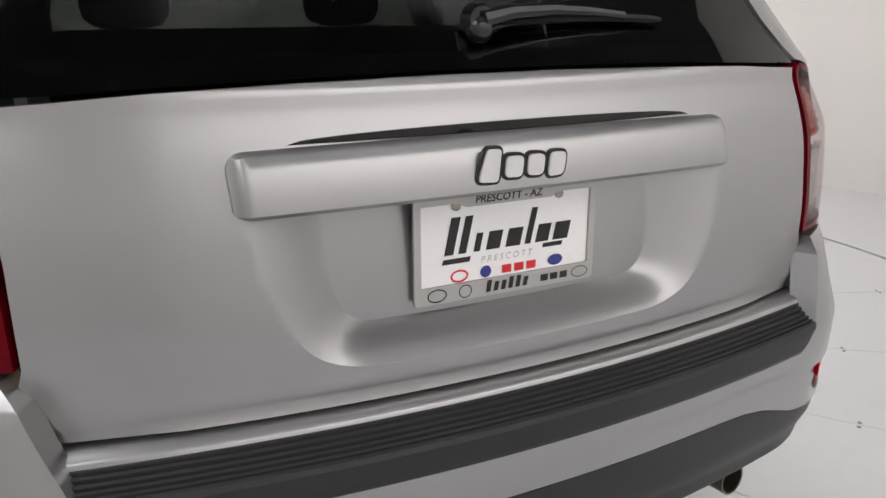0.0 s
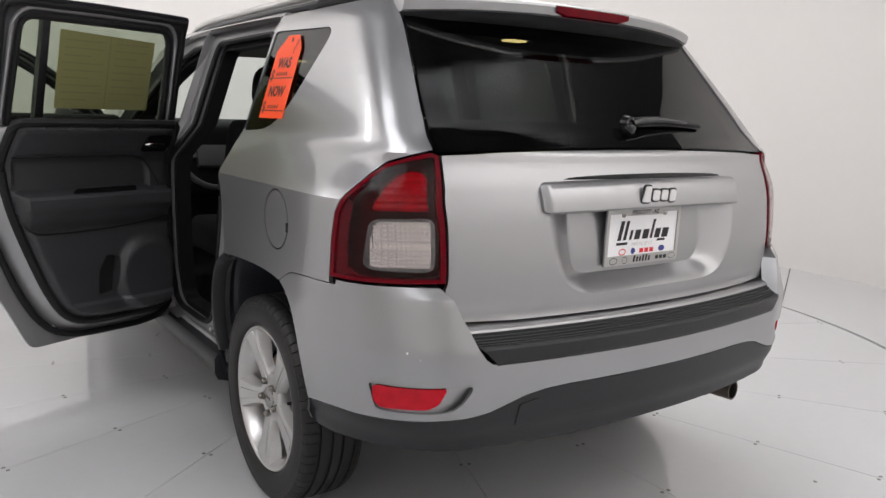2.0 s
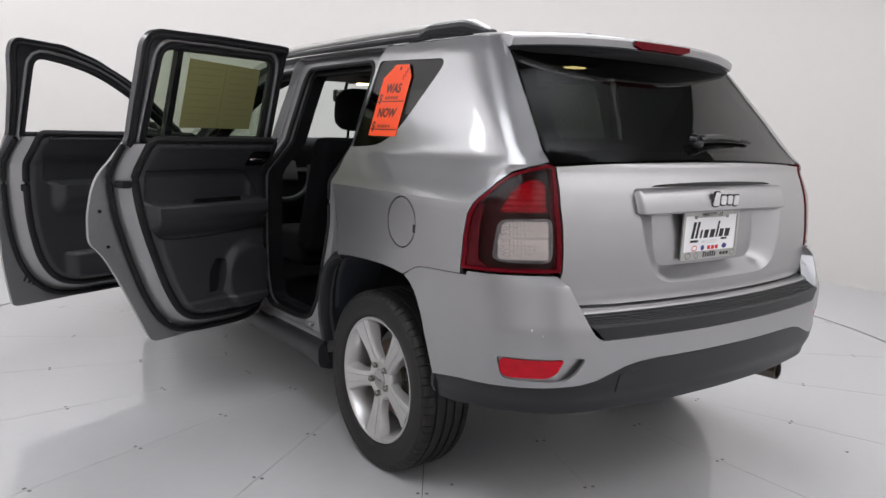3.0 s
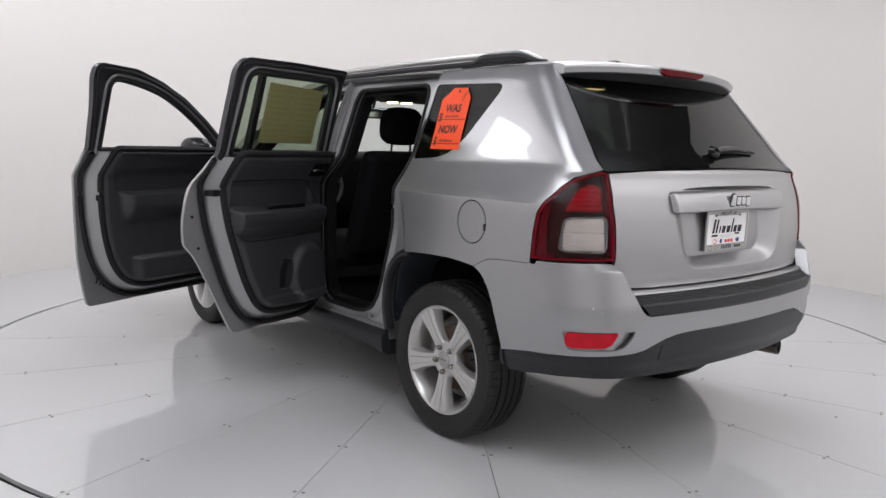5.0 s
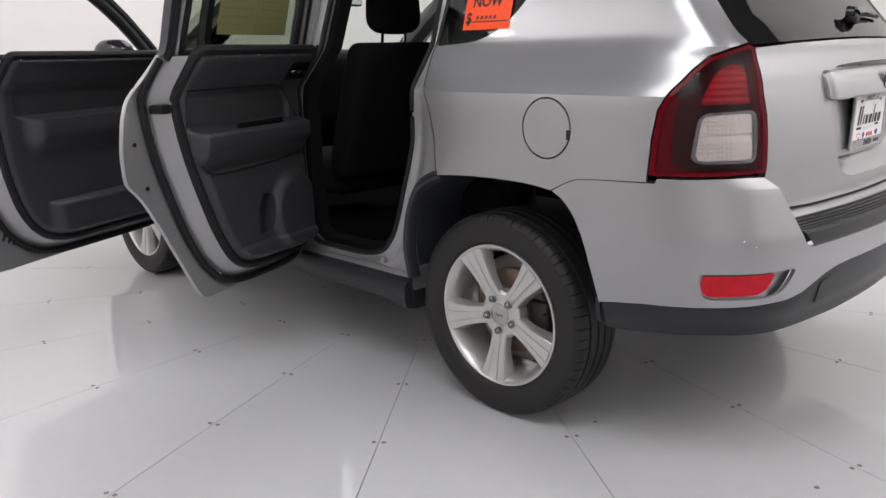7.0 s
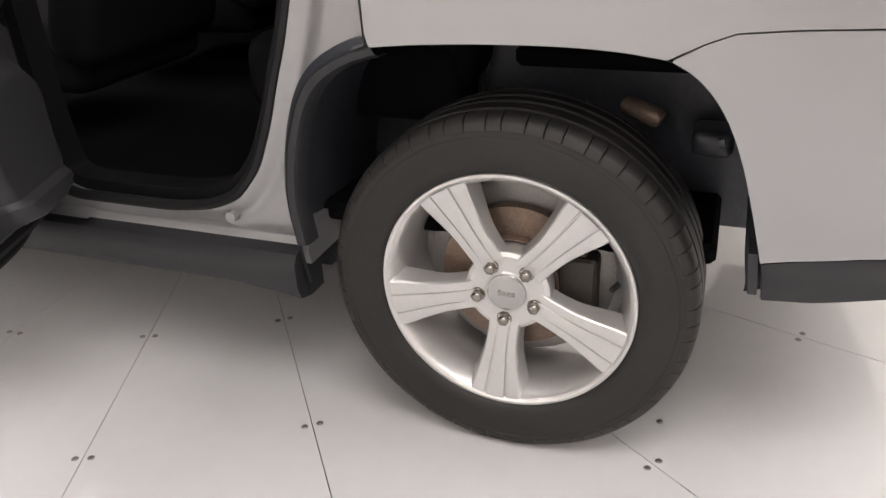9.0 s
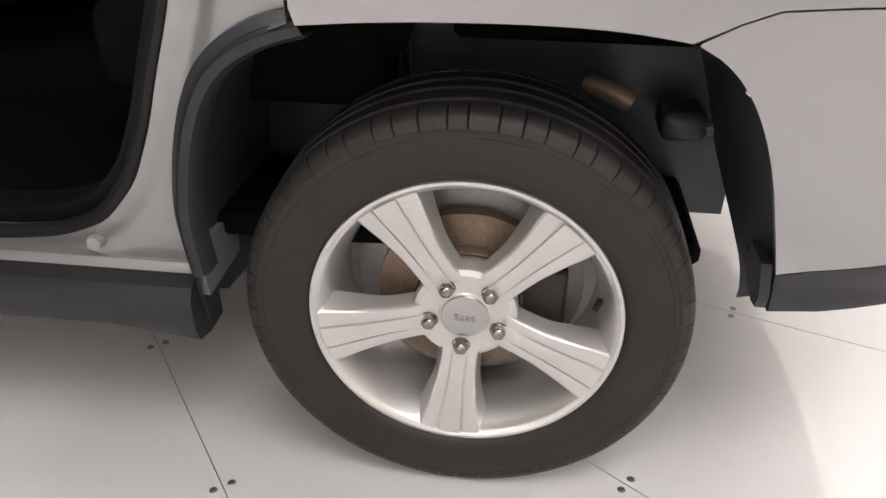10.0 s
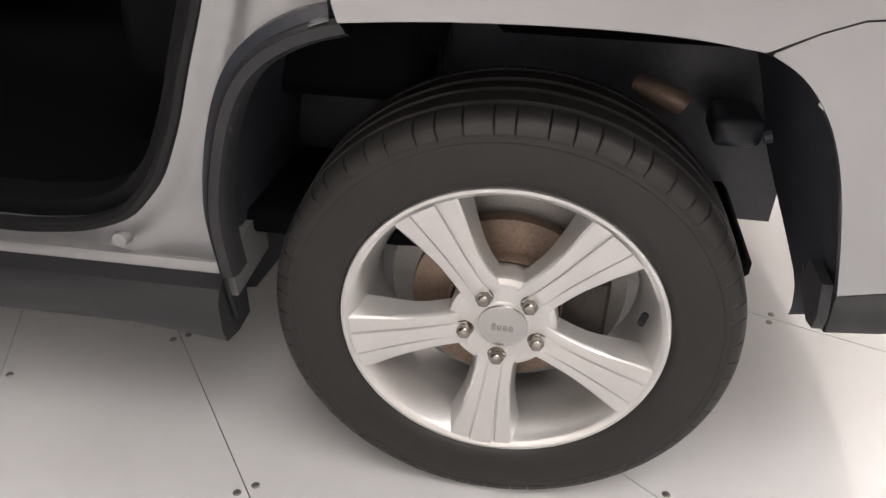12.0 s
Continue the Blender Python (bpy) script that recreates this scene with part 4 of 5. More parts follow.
ring = [skin(s, 1.60) for s in np.linspace(0.0, 0.99, 24)] + [skin(on_side(y, 1.60)[0], 1.60) for y in np.linspace(-0.05, 1.72, 20)]
roof_poly = [(p.x, p.y) for p in ring] + [(-p.x, p.y) for p in ring[:0:-1]]
vs, fs = flat_mesh(roof_poly, (), 0.06)
body("roof", thick(vs, fs, lambda x, y: Vector((x, y, roof_z(x, y))), lambda x, y: Vector((x * 0.985, y, roof_z(x, y) - 0.012))), PAINT, "silver roof panel")
inner = [(x * 0.95, y + 0.05 if y < 0 else y - 0.03) for x, y in roof_poly]
vs, fs = flat_mesh(inner, (), 0.09)
body("headliner", thick(vs, fs, lambda x, y: Vector((x, y, roof_z(x, y) - 0.035)), lambda x, y: Vector((x, y, roof_z(x, y) - 0.045))), HEADLINER, "grey fabric headliner")

bm = bmesh.new()
under = bmesh.new()
rows, urows = [], []
for k in range(49):
    q = -1 + 2 * k / 48
    x = 0.612 * q
    yr = -0.548 + 0.125 * abs(q) ** 2.2
    yf = -0.34 + 0.14 * abs(q) ** 2.4
    zt = 1.634 - 0.020 * abs(q) ** 3
    end = step01(0.93, 1.0, abs(q))
    rows.append([bm.verts.new(v) for v in ((x, yf, zt + 0.006), (x, (yf + yr) / 2, zt + 0.004), (x, yr + 0.02, zt - 0.010), (x, yr + 0.003, zt - 0.016), (x, yr, zt - 0.024), (x, yr + 0.008, zt - 0.046), (x, yr + 0.02, zt - 0.050))])
    urows.append([under.verts.new(v) for v in ((x, yr + 0.02, zt - 0.050), (x, yr + 0.05 - 0.01 * end, zt - 0.072 - 0.014 * end), (x, yf - 0.02, zt - 0.092))])
for rr, b in ((rows, bm), (urows, under)):
    for a, c in zip(rr, rr[1:]):
        for i in range(len(a) - 1):
            b.faces.new((a[i], a[i + 1], c[i + 1], c[i]))
    for e in (rr[0], rr[-1]):
        b.faces.new(e)
    bmesh.ops.recalc_face_normals(b, faces=b.faces)
spoiler = body("spoiler", bm, PAINT, "silver roof spoiler with a dark underside")
part("underside", under, BLACK_PLASTIC, spoiler)
bm = bmesh.new()
rows = []
for k in range(17):
    q = -1 + 2 * k / 16
    x = 0.155 * q
    yr = -0.548 + 0.125 * abs(x / 0.612) ** 2.2
    cut = 0.010 * step01(0.75, 1.0, abs(q))
    rows.append([bm.verts.new(v) for v in ((x, yr + 0.012, 1.6195), (x, yr - 0.006, 1.612), (x, yr - 0.004, 1.588 + cut), (x, yr + 0.012, 1.584 + cut))])
for a, c in zip(rows, rows[1:]):
    for i in range(3):
        bm.faces.new((a[i], a[i + 1], c[i + 1], c[i]))
part("high_brake_light", bm, RED_LENS, spoiler, "red high-mounted brake light")

for m in (-1, 1):
    pts = [(m * 0.588, y, roof_z(0.588, y) + 0.008 + 0.036 * step01(-0.30, -0.16, y) * (1 - step01(1.45, 1.62, y))) for y in np.linspace(-0.28, 1.62, 40)]
    rail = body("roof_rail", tube(pts, [0.009 + 0.005 * step01(-0.28, -0.18, p[1]) * (1 - step01(1.5, 1.62, p[1])) for p in pts], 10), ALLOY, "silver and black roof rail")
    pts = [(m * 0.590, y, roof_z(0.588, y) + 0.004 + 0.028 * step01(-0.30, -0.12, y) * (1 - step01(0.06, 0.20, y))) for y in np.linspace(-0.30, 0.22, 16)]
    part("rail_foot", tube(pts, [0.010 + 0.016 * step01(-0.30, -0.14, p[1]) * (1 - step01(0.05, 0.22, p[1])) for p in pts], 10), BLACK_PLASTIC, rail, "dark grey rail foot")
    pts = [(m * 0.592, y, roof_z(0.588, y) + 0.014) for y in np.linspace(-0.2, 1.6, 24)]
    part("rail_base", tube(pts, 0.014, 8), BLACK_PLASTIC, rail)
bm = bmesh.new()
bmesh.ops.create_uvsphere(bm, u_segments=16, v_segments=10, radius=1.0)
for v in bm.verts:
    v.co = Vector((v.co.x * 0.028, v.co.y * 0.055, max(v.co.z, -0.2) * 0.022)) + Vector((0.0, -0.16, roof_z(0, -0.16) + 0.003))
body("antenna_base", bm, GLOSS_BLACK, "small black roof antenna base")

# rear wiper
wiper = body("rear_wiper", tube([skin(*on_rear(-0.015, 1.276), -0.012), skin(*on_rear(-0.015, 1.276), -0.035)], [0.026, 0.020], 16), GLOSS_BLACK, "black rear wiper")
arm = [skin(*on_rear(x, z), -o) for x, z, o in ((-0.015, 1.276, 0.034), (0.04, 1.286, 0.034), (0.12, 1.290, 0.030), (0.20, 1.287, 0.024), (0.27, 1.281, 0.018))]
part("wiper_arm", tube(arm, [0.014, 0.012, 0.010, 0.008, 0.007], 8), GLOSS_BLACK, wiper)
blade = [skin(*on_rear(x, 1.272 + 0.006 * math.sin((x - 0.03) * 9)), -0.010) for x in np.linspace(0.03, 0.36, 14)]
part("wiper_blade", tube(blade, [0.004] + [0.007] * 12 + [0.004], 6), SEAL, wiper)
bm = bmesh.new()
bmesh.ops.create_uvsphere(bm, u_segments=16, v_segments=8, radius=0.022)
for v in bm.verts:
    v.co += skin(*on_rear(-0.015, 1.262), -0.012)
part("pivot_cap", bm, GLOSS_BLACK, wiper)

# exhaust
bm = lathe([(0.0, 0.030), (0.0, 0.034), (0.16, 0.034), (0.16, 0.030), (0.0, 0.030)], 28)
bm.transform(Matrix.Translation((0.535, -0.800, 0.372)) @ pose(0, 0, 0, 0, 0, 98))
body("exhaust_tip", bm, EXHAUST, "short steel exhaust tip")
body("exhaust_pipe", tube([(0.53, -0.66, 0.38), (0.50, -0.4, 0.36), (0.30, -0.1, 0.32), (0.25, 0.8, 0.28)], 0.028, 12), IRON)
body("underbody", box_bm(1.06, 3.2, 0.12, (0, 1.35, 0.35), 0.04, 2), DARK, "dark underbody")
body("spare_well", box_bm(0.95, 0.40, 0.10, (0, -0.45, 0.56), 0.04, 2), DARK)
body("rear_axle", tube([(-0.62, 0.0, 0.33), (0.62, 0.0, 0.33)], 0.04, 10), IRON)


# ---- doors ----
REAR_DOOR = [(0.222, 0.800), (0.219, 0.90), (0.240, 1.01), (0.281, 1.10), (0.308, 1.17), (0.320, 1.21), (0.318, 1.40), (0.318, 1.560), (0.345, 1.598), (0.65, 1.603), (1.03, 1.600), (1.045, 1.58), (1.052, 1.40),
             (1.060, 1.20), (1.072, 1.10), (1.085, 0.90), (1.090, 0.60), (1.085, 0.42), (1.060, 0.375), (0.70, 0.368), (0.475, 0.362), (0.455, 0.375), (0.405, 0.50), (0.345, 0.63), (0.285, 0.735), (0.25, 0.775)]
REAR_WIN = rounded([(0.400, 1.545), (0.975, 1.545), (0.995, 1.205), (0.385, 1.205)], [0.05, 0.05, 0.02, 0.02], 5)
FRONT_DOOR = [(1.098, 1.20), (1.078, 1.40), (1.046, 1.56), (1.046, 1.610), (1.30, 1.600), (1.50, 1.555), (1.70, 1.480), (1.90, 1.375), (2.08, 1.265), (2.20, 1.18), (2.225, 1.10), (2.240, 0.90), (2.245, 0.60), (2.235, 0.42),
              (2.20, 0.372), (1.60, 0.366), (1.150, 0.362), (1.125, 0.37), (1.108, 0.60), (1.102, 0.90)]
def lifted(poly):
    return [(y, z if z < 1.2 else 1.2 + (z - 1.2) * 1.065) for y, z in poly]


FRONT_WIN = rounded([(1.165, 1.205), (1.158, 1.548), (1.32, 1.532), (1.50, 1.495), (1.70, 1.415), (1.90, 1.310), (2.06, 1.205)], [0.015, 0.06, 0.1, 0.1, 0.1, 0.1, 0.01], 4)


def cut_top(poly, z):
    """The part of a (y, z) polygon below a height."""
    out = []
    n = len(poly)
    for i in range(n):
        a, b = poly[i], poly[(i + 1) % n]
        if a[1] <= z:
            out.append(a)
        if (a[1] <= z) != (b[1] <= z):
            t = (z - a[1]) / (b[1] - a[1])
            out.append((a[0] + (b[0] - a[0]) * t, z))
    return out


def cut_bottom(poly, z):
    return [(y, -q) for y, q in cut_top([(y, -q) for y, q in poly], -z)]


def sp(poly, right):
    return [on_side(y, z, right) for y, z in dense(poly, 0.03)]


def tapered(poly_out, poly_in, off0, off1, right, step=0.04):
    """A solid between two depths whose outline changes from one polygon to another of the same length."""
    bm = bmesh.new()
    a = [bm.verts.new(skin(*on_side(y, z, right), off0)) for y, z in poly_out]
    mid = [bm.verts.new(skin(*on_side(y, z, right), off1 - 0.012)) for y, z in poly_in]
    deep = inset(poly_in, 0.008, 9)
    b = [bm.verts.new(skin(*on_side(y, z, right), off1)) for y, z in deep]
    n = len(a)
    for i in range(n):
        bm.faces.new((a[i], a[(i + 1) % n], mid[(i + 1) % n], mid[i]))
        bm.faces.new((mid[i], mid[(i + 1) % n], b[(i + 1) % n], b[i]))
    bmesh.ops.recalc_face_normals(bm, faces=bm.faces)
    vs, fs = flat_mesh(deep, (), step)
    cap = bmesh.new()
    vv = [cap.verts.new(skin(*on_side(y, z, right), off1)) for y, z in vs]
    for f in fs:
        cap.faces.new([vv[k] for k in f])
    merge(bm, cap)
    bmesh.ops.remove_doubles(bm, verts=bm.verts, dist=2e-4)
    bmesh.ops.recalc_face_normals(bm, faces=bm.faces)
    return bm


def side_tube(pairs, off, radius, right=False, closed=True, n=8):
    return tube([skin(*on_side(y, z, right), off) for y, z in pairs], radius, n, closed)


def door(name, outline, window, right, label):
    o = rounded(outline, 0.03, 4)
    d = body(name, panel(sp(cut_top(o, 1.199), right), 0.035, 0.0, 0.014), PAINT, label)
    fr = cut_bottom(o, 1.199)
    part("window_frame", panel(sp(fr, right), 0.02, 0.002, 0.030, holes=[sp([(y, max(z, 1.2045)) for y, z in window], right)]), FRAME_GREY, d, "dark grey painted window frame")
    return d


def grown(poly, d, limit):
    """The trim's outline made wider by d, but not above the belt line nor past the hinge edge."""
    out = []
    for (y, z), (gy, gz) in zip(dense(poly, 0.03), inset(poly, -d, 0.03)):
        out.append((min(gy, limit), min(z + (gz - z) * (1 - step01(1.05, 1.15, z)), 1.196)))
    return out


def door_inner(d, outline, window, trim, limit):
    flange = dense(cut_top(rounded(outline, 0.03, 4), 1.197), 0.03)
    part("door_flange", panel(sp(flange, False), 0.03, 0.0150, 0.002, holes=[sp(grown(trim, 0.056, limit - 0.012), False)]), PAINT_IN, d, "silver door edge flange")
    part("inner_panel", tapered(grown(trim, 0.060, limit), grown(trim, 0.024, limit), 0.014, 0.103, False), PAINT_IN, d, "silver inner door panel")
    low = [q for q in grown(trim, 0.072, limit) if q[1] < 1.19]
    k = max(range(len(low)), key=lambda i: math.hypot(low[i][0] - low[i - 1][0], low[i][1] - low[i - 1][1]))
    part("door_seal", side_tube(low[k:] + low[:k], 0.030, 0.013, False, False), SEAL, d, "black rubber door seal")
    top = [q for q in inset(dense(rounded(outline, 0.06, 6), 0.03), 0.022, 9) if q[1] > 1.185]
    part("frame_seal", side_tube(top, 0.034, 0.011, False, False), SEAL, d, "black rubber frame seal")
    ring = inset(dense(window, 0.03), -0.026, 9)
    part("frame_moulding", side_tube(ring, 0.034, 0.0075), PAINT_IN, d, "silver frame line")
    part("window_seal", side_tube(dense(window, 0.03), 0.030, 0.012), SEAL, d, "black window seal")
    return d


def trim_panel(d, poly, bulge, holes=(), name="door_trim"):
    vs, fs = flat_mesh(poly, holes, 0.011)
    rim = np.array(dense(poly, 0.02))

    def face(y, z):
        e = math.sqrt(float(np.min((rim[:, 0] - y) ** 2 + (rim[:, 1] - z) ** 2)))
        return 0.103 + 0.024 * math.sin(min(e / 0.03, 1.0) * math.pi / 2) + bulge(y, z) * step01(0.0, 0.03, e)
    bm = thick(vs, fs, lambda y, z: skin(*on_side(y, z), 0.100), lambda y, z: skin(*on_side(y, z), face(y, z)))
    return part(name, bm, TRIM, d, "black moulded door trim")


def rear_bulge(y, z):
    arm = 0.055 * step01(0.395, 0.43, y) * step01(0.815, 0.905, z) * (1 - step01(0.942, 0.956, z))
    sub = 0.012 * step01(0.36, 0.40, y) * (1 - step01(0.800, 0.812, z))
    up = -0.012 * step01(0.40, 0.41, y) * (1 - step01(0.93 - 0.6 * max(z - 1.03, 0), 0.945 - 0.6 * max(z - 1.03, 0), y)) * step01(0.958, 0.966, z) * (1 - step01(1.082, 1.09, z))
    spk = 0.030 * (1 - step01(0.80, 1.05, math.hypot((y - 0.915) / 0.150, (z - 0.600) / 0.165)))
    led = 0.016 * step01(0.50, 0.60, y) * (1 - step01(0.515, 0.525, z)) * step01(0.44, 0.50, z)
    belt = 0.012 * step01(1.150, 1.195, z)
    return arm + sub + up + spk + led + belt


def front_bulge(y, z):
    arm = 0.055 * step01(1.30, 1.36, y) * (1 - step01(2.0, 2.1, y)) * step01(0.80, 0.90, z) * (1 - step01(0.960, 0.972, z))
    pocket = 0.035 * step01(1.35, 1.42, y) * (1 - step01(0.60, 0.615, z)) * step01(0.42, 0.5, z)
    up = -0.012 * step01(1.27, 1.28, y) * (1 - step01(2.0, 2.02, y)) * step01(0.97, 0.978, z) * (1 - step01(1.095, 1.10, z))
    return arm + pocket + up + 0.012 * step01(1.150, 1.195, z)


def swing(d, hx, hy, angle):
    d.matrix_basis = pose(hx, hy, 0, 0, 0, -angle) @ pose(-hx, -hy, 0)


rear_door = door("rear_door", lifted(REAR_DOOR), lifted(REAR_WIN), False, "open silver rear door with black trim")
g = part("door_window", panel(sp(inset(lifted(REAR_WIN), -0.012, 9), False), 0.05, 0.016, 0.004), GLASS_REAR_DOOR, rear_door, "dark tinted door window")
g.visible_shadow = False
part("window_divider", panel(sp([(0.475, 1.572), (0.500, 1.572), (0.508, 1.20), (0.478, 1.20)], False), 0.03, 0.006, 0.030), GLOSS_BLACK, rear_door)
RT = rounded([(0.385, 1.205), (1.015, 1.205), (1.035, 1.05), (1.040, 0.60), (1.02, 0.475), (0.94, 0.450), (0.66, 0.452), (0.575, 0.475), (0.515, 0.58), (0.455, 0.74), (0.40, 0.90), (0.375, 1.04), (0.375, 1.14)],
             [0.02, 0.02, 0.05, 0.1, 0.08, 0.08, 0.08, 0.08, 0.1, 0.1, 0.08, 0.06, 0.04], 4)
door_inner(rear_door, lifted(REAR_DOOR), lifted(REAR_WIN), RT, 1.076)
SLOT = dense(rounded([(0.690, 0.545), (0.765, 0.545), (0.790, 0.690), (0.735, 0.70), (0.700, 0.64)], 0.015), 0.02)
trim_panel(rear_door, RT, rear_bulge, [SLOT])
P = lambda y, z, o: skin(*on_side(y, z), o)
part("trim_edge", side_tube(inset(RT, -0.006, 0.03), 0.104, 0.017), SEAL, rear_door, "black trim edge")
part("handle_bezel", panel(sp(rounded([(0.885, 1.100), (1.005, 1.100), (1.005, 1.165), (0.895, 1.165)], 0.02), False), 0.03, 0.128, 0.004), GLOSS_BLACK, rear_door)
part("door_handle", tube([P(0.985, 1.128, 0.138), P(0.95, 1.128, 0.152), P(0.90, 1.130, 0.152), P(0.885, 1.131, 0.146)], [0.009, 0.010, 0.009, 0.004], 10), CHROME, rear_door, "chrome inside door handle")
part("lock_knob", tube([P(1.005, 1.185, 0.125), P(1.005, 1.225, 0.125)], 0.005, 8), SEAL, rear_door)
part("latch", panel(sp(rounded([(0.318, 1.018), (0.356, 1.018), (0.356, 1.048), (0.318, 1.044)], 0.008), False), 0.02, 0.045, 0.055), SEAL, rear_door, "black door latch")
part("armrest_switch", panel(sp(rounded([(0.60, 0.944), (0.86, 0.944), (0.86, 0.968), (0.62, 0.966)], 0.006), False), 0.03, 0.150, 0.012), GLOSS_BLACK, rear_door, "window switch")
part("cup_slot", panel(sp(inset(SLOT, -0.008, 9), False), 0.02, 0.101, 0.004), DARK, rear_door)
seam = smooth_line([(0.395, 1.086), (0.80, 1.088), (0.905, 1.080), (0.955, 1.02), (0.985, 0.965)], 2)
part("trim_seam", tube([P(y, z, 0.1262) for y, z in dense_open(seam, 0.02)], 0.0035, 6), SEAL, rear_door, "dark trim seam")
seam = smooth_line([(0.425, 0.84), (0.455, 0.812), (0.52, 0.800), (0.80, 0.805), (1.01, 0.83)], 2)
part("trim_seam", tube([P(y, z, 0.139) for y, z in dense_open(seam, 0.02)], 0.0035, 6), SEAL, rear_door, "dark trim seam")
part("rubber_stop", tube([P(0.545, 0.425, 0.010), P(0.545, 0.425, 0.034)], 0.012, 12), PLATE_WHITE, rear_door)
for y, z in ((0.268, 0.925), (0.30, 0.78)):
    part("door_bolt", tube([P(y, z, 0.010), P(y, z, 0.022)], 0.007, 8), SEAL, rear_door)
swing(rear_door, -0.858, 1.079, 70.0)

# two-page paper notice on the rear door's window
notice = link_mesh("paper_notice", panel(sp([(0.545, 1.535), (0.920, 1.520), (0.925, 1.262), (0.550, 1.262)], False), 0.04, 0.0205, 0.0008), PAPER)
tagged(notice, "two-page yellowish paper notice on the rear door window", "notice")
swing(notice, -0.858, 1.079, 70.0)
part("page_fold", panel(sp([(0.735, 1.528), (0.740, 1.528), (0.745, 1.262), (0.740, 1.262)], False), 0.04, 0.0215, 0.0006), PAPER_INK, notice)
for x0, x1 in ((0.565, 0.72), (0.76, 0.90)):
    for k in range(9):
        z = 1.505 - 0.026 * k
        e = x1 - (0.05 if k % 3 == 2 else 0.0)
        part("print_line", panel(sp([(x0, z), (e, z), (e, z - 0.005), (x0, z - 0.005)], False), 0.08, 0.0215, 0.0004), PAPER_INK, notice, smooth=0)

front_door = door("front_door", lifted(FRONT_DOOR), lifted(FRONT_WIN), False, "open silver front door with its window lowered")
FT = rounded([(1.215, 1.205), (2.16, 1.205), (2.19, 1.05), (2.19, 0.60), (2.16, 0.475), (2.05, 0.450), (1.45, 0.452), (1.33, 0.48), (1.255, 0.58), (1.215, 0.74), (1.20, 0.90), (1.20, 1.04)],
             [0.02, 0.02, 0.05, 0.1, 0.08, 0.08, 0.08, 0.08, 0.1, 0.1, 0.06, 0.06], 4)
door_inner(front_door, lifted(FRONT_DOOR), lifted(FRONT_WIN), FT, 2.232)
trim_panel(front_door, FT, front_bulge)
part("trim_edge", side_tube(inset(FT, -0.006, 0.03), 0.104, 0.017), SEAL, front_door, "black trim edge")
part("latch", panel(sp(rounded([(1.175, 0.93), (1.225, 0.93), (1.225, 0.97), (1.175, 0.965)], 0.008), False), 0.02, 0.048, 0.05), SEAL, front_door, "black door latch")
part("door_sticker", panel(sp([(1.135, 0.90), (1.160, 0.90), (1.160, 1.06), (1.135, 1.06)], False), 0.04, 0.0145, 0.0006), PLATE_WHITE, front_door, "pale maker's label")
for k in range(5):
    part("drain_slot", tube([P(1.20 + 0.022 * k, 0.475 - 0.012 * k, 0.012), P(1.225 + 0.022 * k, 0.515 - 0.014 * k, 0.016)], 0.007, 6), SEAL, front_door)
for k in range(4):
    part("drain_slot", tube([P(1.42 + 0.03 * k, 0.398, 0.012), P(1.424 + 0.03 * k, 0.415, 0.016)], 0.006, 6), SEAL, front_door)
part("lock_knob", tube([P(1.26, 1.195, 0.115), P(1.26, 1.215, 0.115)], 0.006, 8), CHROME, front_door)
bm = bmesh.new()
bmesh.ops.create_uvsphere(bm, u_segments=24, v_segments=14, radius=1.0)
for v in bm.verts:
    c = v.co
    sx = abs(c.x) ** 0.7 * (1 if c.x > 0 else -1)
    sz = abs(c.z) ** 0.75 * (1 if c.z > 0 else -1)
    v.co = Vector((sx * 0.112, c.y * 0.060, sz * 0.086)) + Vector((-1.000, 2.10, 1.200))
side_mirror = part("side_mirror", bm, GLOSS_BLACK, front_door, "black door mirror")
part("mirror_arm", tube([(-0.93, 2.11, 1.180), (-0.80, 2.12, 1.185)], [0.030, 0.035], 12), GLOSS_BLACK, front_door)
swing(front_door, -0.80, 2.24, 65.0)

for name, ol, win in (("rear_door", REAR_DOOR, REAR_WIN), ("front_door", FRONT_DOOR, FRONT_WIN)):
    d = door(name, ol, win, True, "closed silver door")
    g = part("door_window", panel(sp(inset(win, -0.012, 9), True), 0.06, 0.016, 0.004), GLASS_REAR_DOOR if name == "rear_door" else GLASS_CLEAR, d)
    g.visible_shadow = False
    part("door_trim", panel(sp(cut_top(inset(rounded(ol, 0.03, 4), 0.03), 1.19), True), 0.08, 0.09, 0.02), DASH, d)

# frames of the left openings
OPEN_REAR = rounded([(0.362, 0.90), (0.390, 0.80), (0.421, 0.717), (0.447, 0.64), (0.487, 0.554), (0.550, 0.482), (0.625, 0.450), (0.72, 0.437), (0.98, 0.437), (1.03, 0.47), (1.035, 0.60), (1.035, 1.0), (1.010, 1.20), (0.995, 1.50), (0.965, 1.548), (0.40, 1.552),
                     (0.368, 1.52), (0.368, 1.20), (0.362, 1.05)], 0.03, 3)
JAMB_REAR = [(0.216, 0.800), (0.219, 0.90), (0.240, 1.01), (0.281, 1.10), (0.308, 1.17), (0.312, 1.21), (0.296, 1.40), (0.276, 1.585), (0.30, 1.602), (0.65, 1.607), (1.06, 1.605), (1.07, 1.40), (1.078, 1.20), (1.095, 0.90), (1.098, 0.60),
             (1.095, 0.40), (0.70, 0.395), (0.45, 0.393), (0.413, 0.40), (0.409, 0.521), (0.388, 0.621), (0.360, 0.698), (0.324, 0.748), (0.266, 0.783)]
JAMB_FRONT = inset(dense(rounded(FRONT_DOOR, 0.03, 4), 0.03), -0.004, 9)
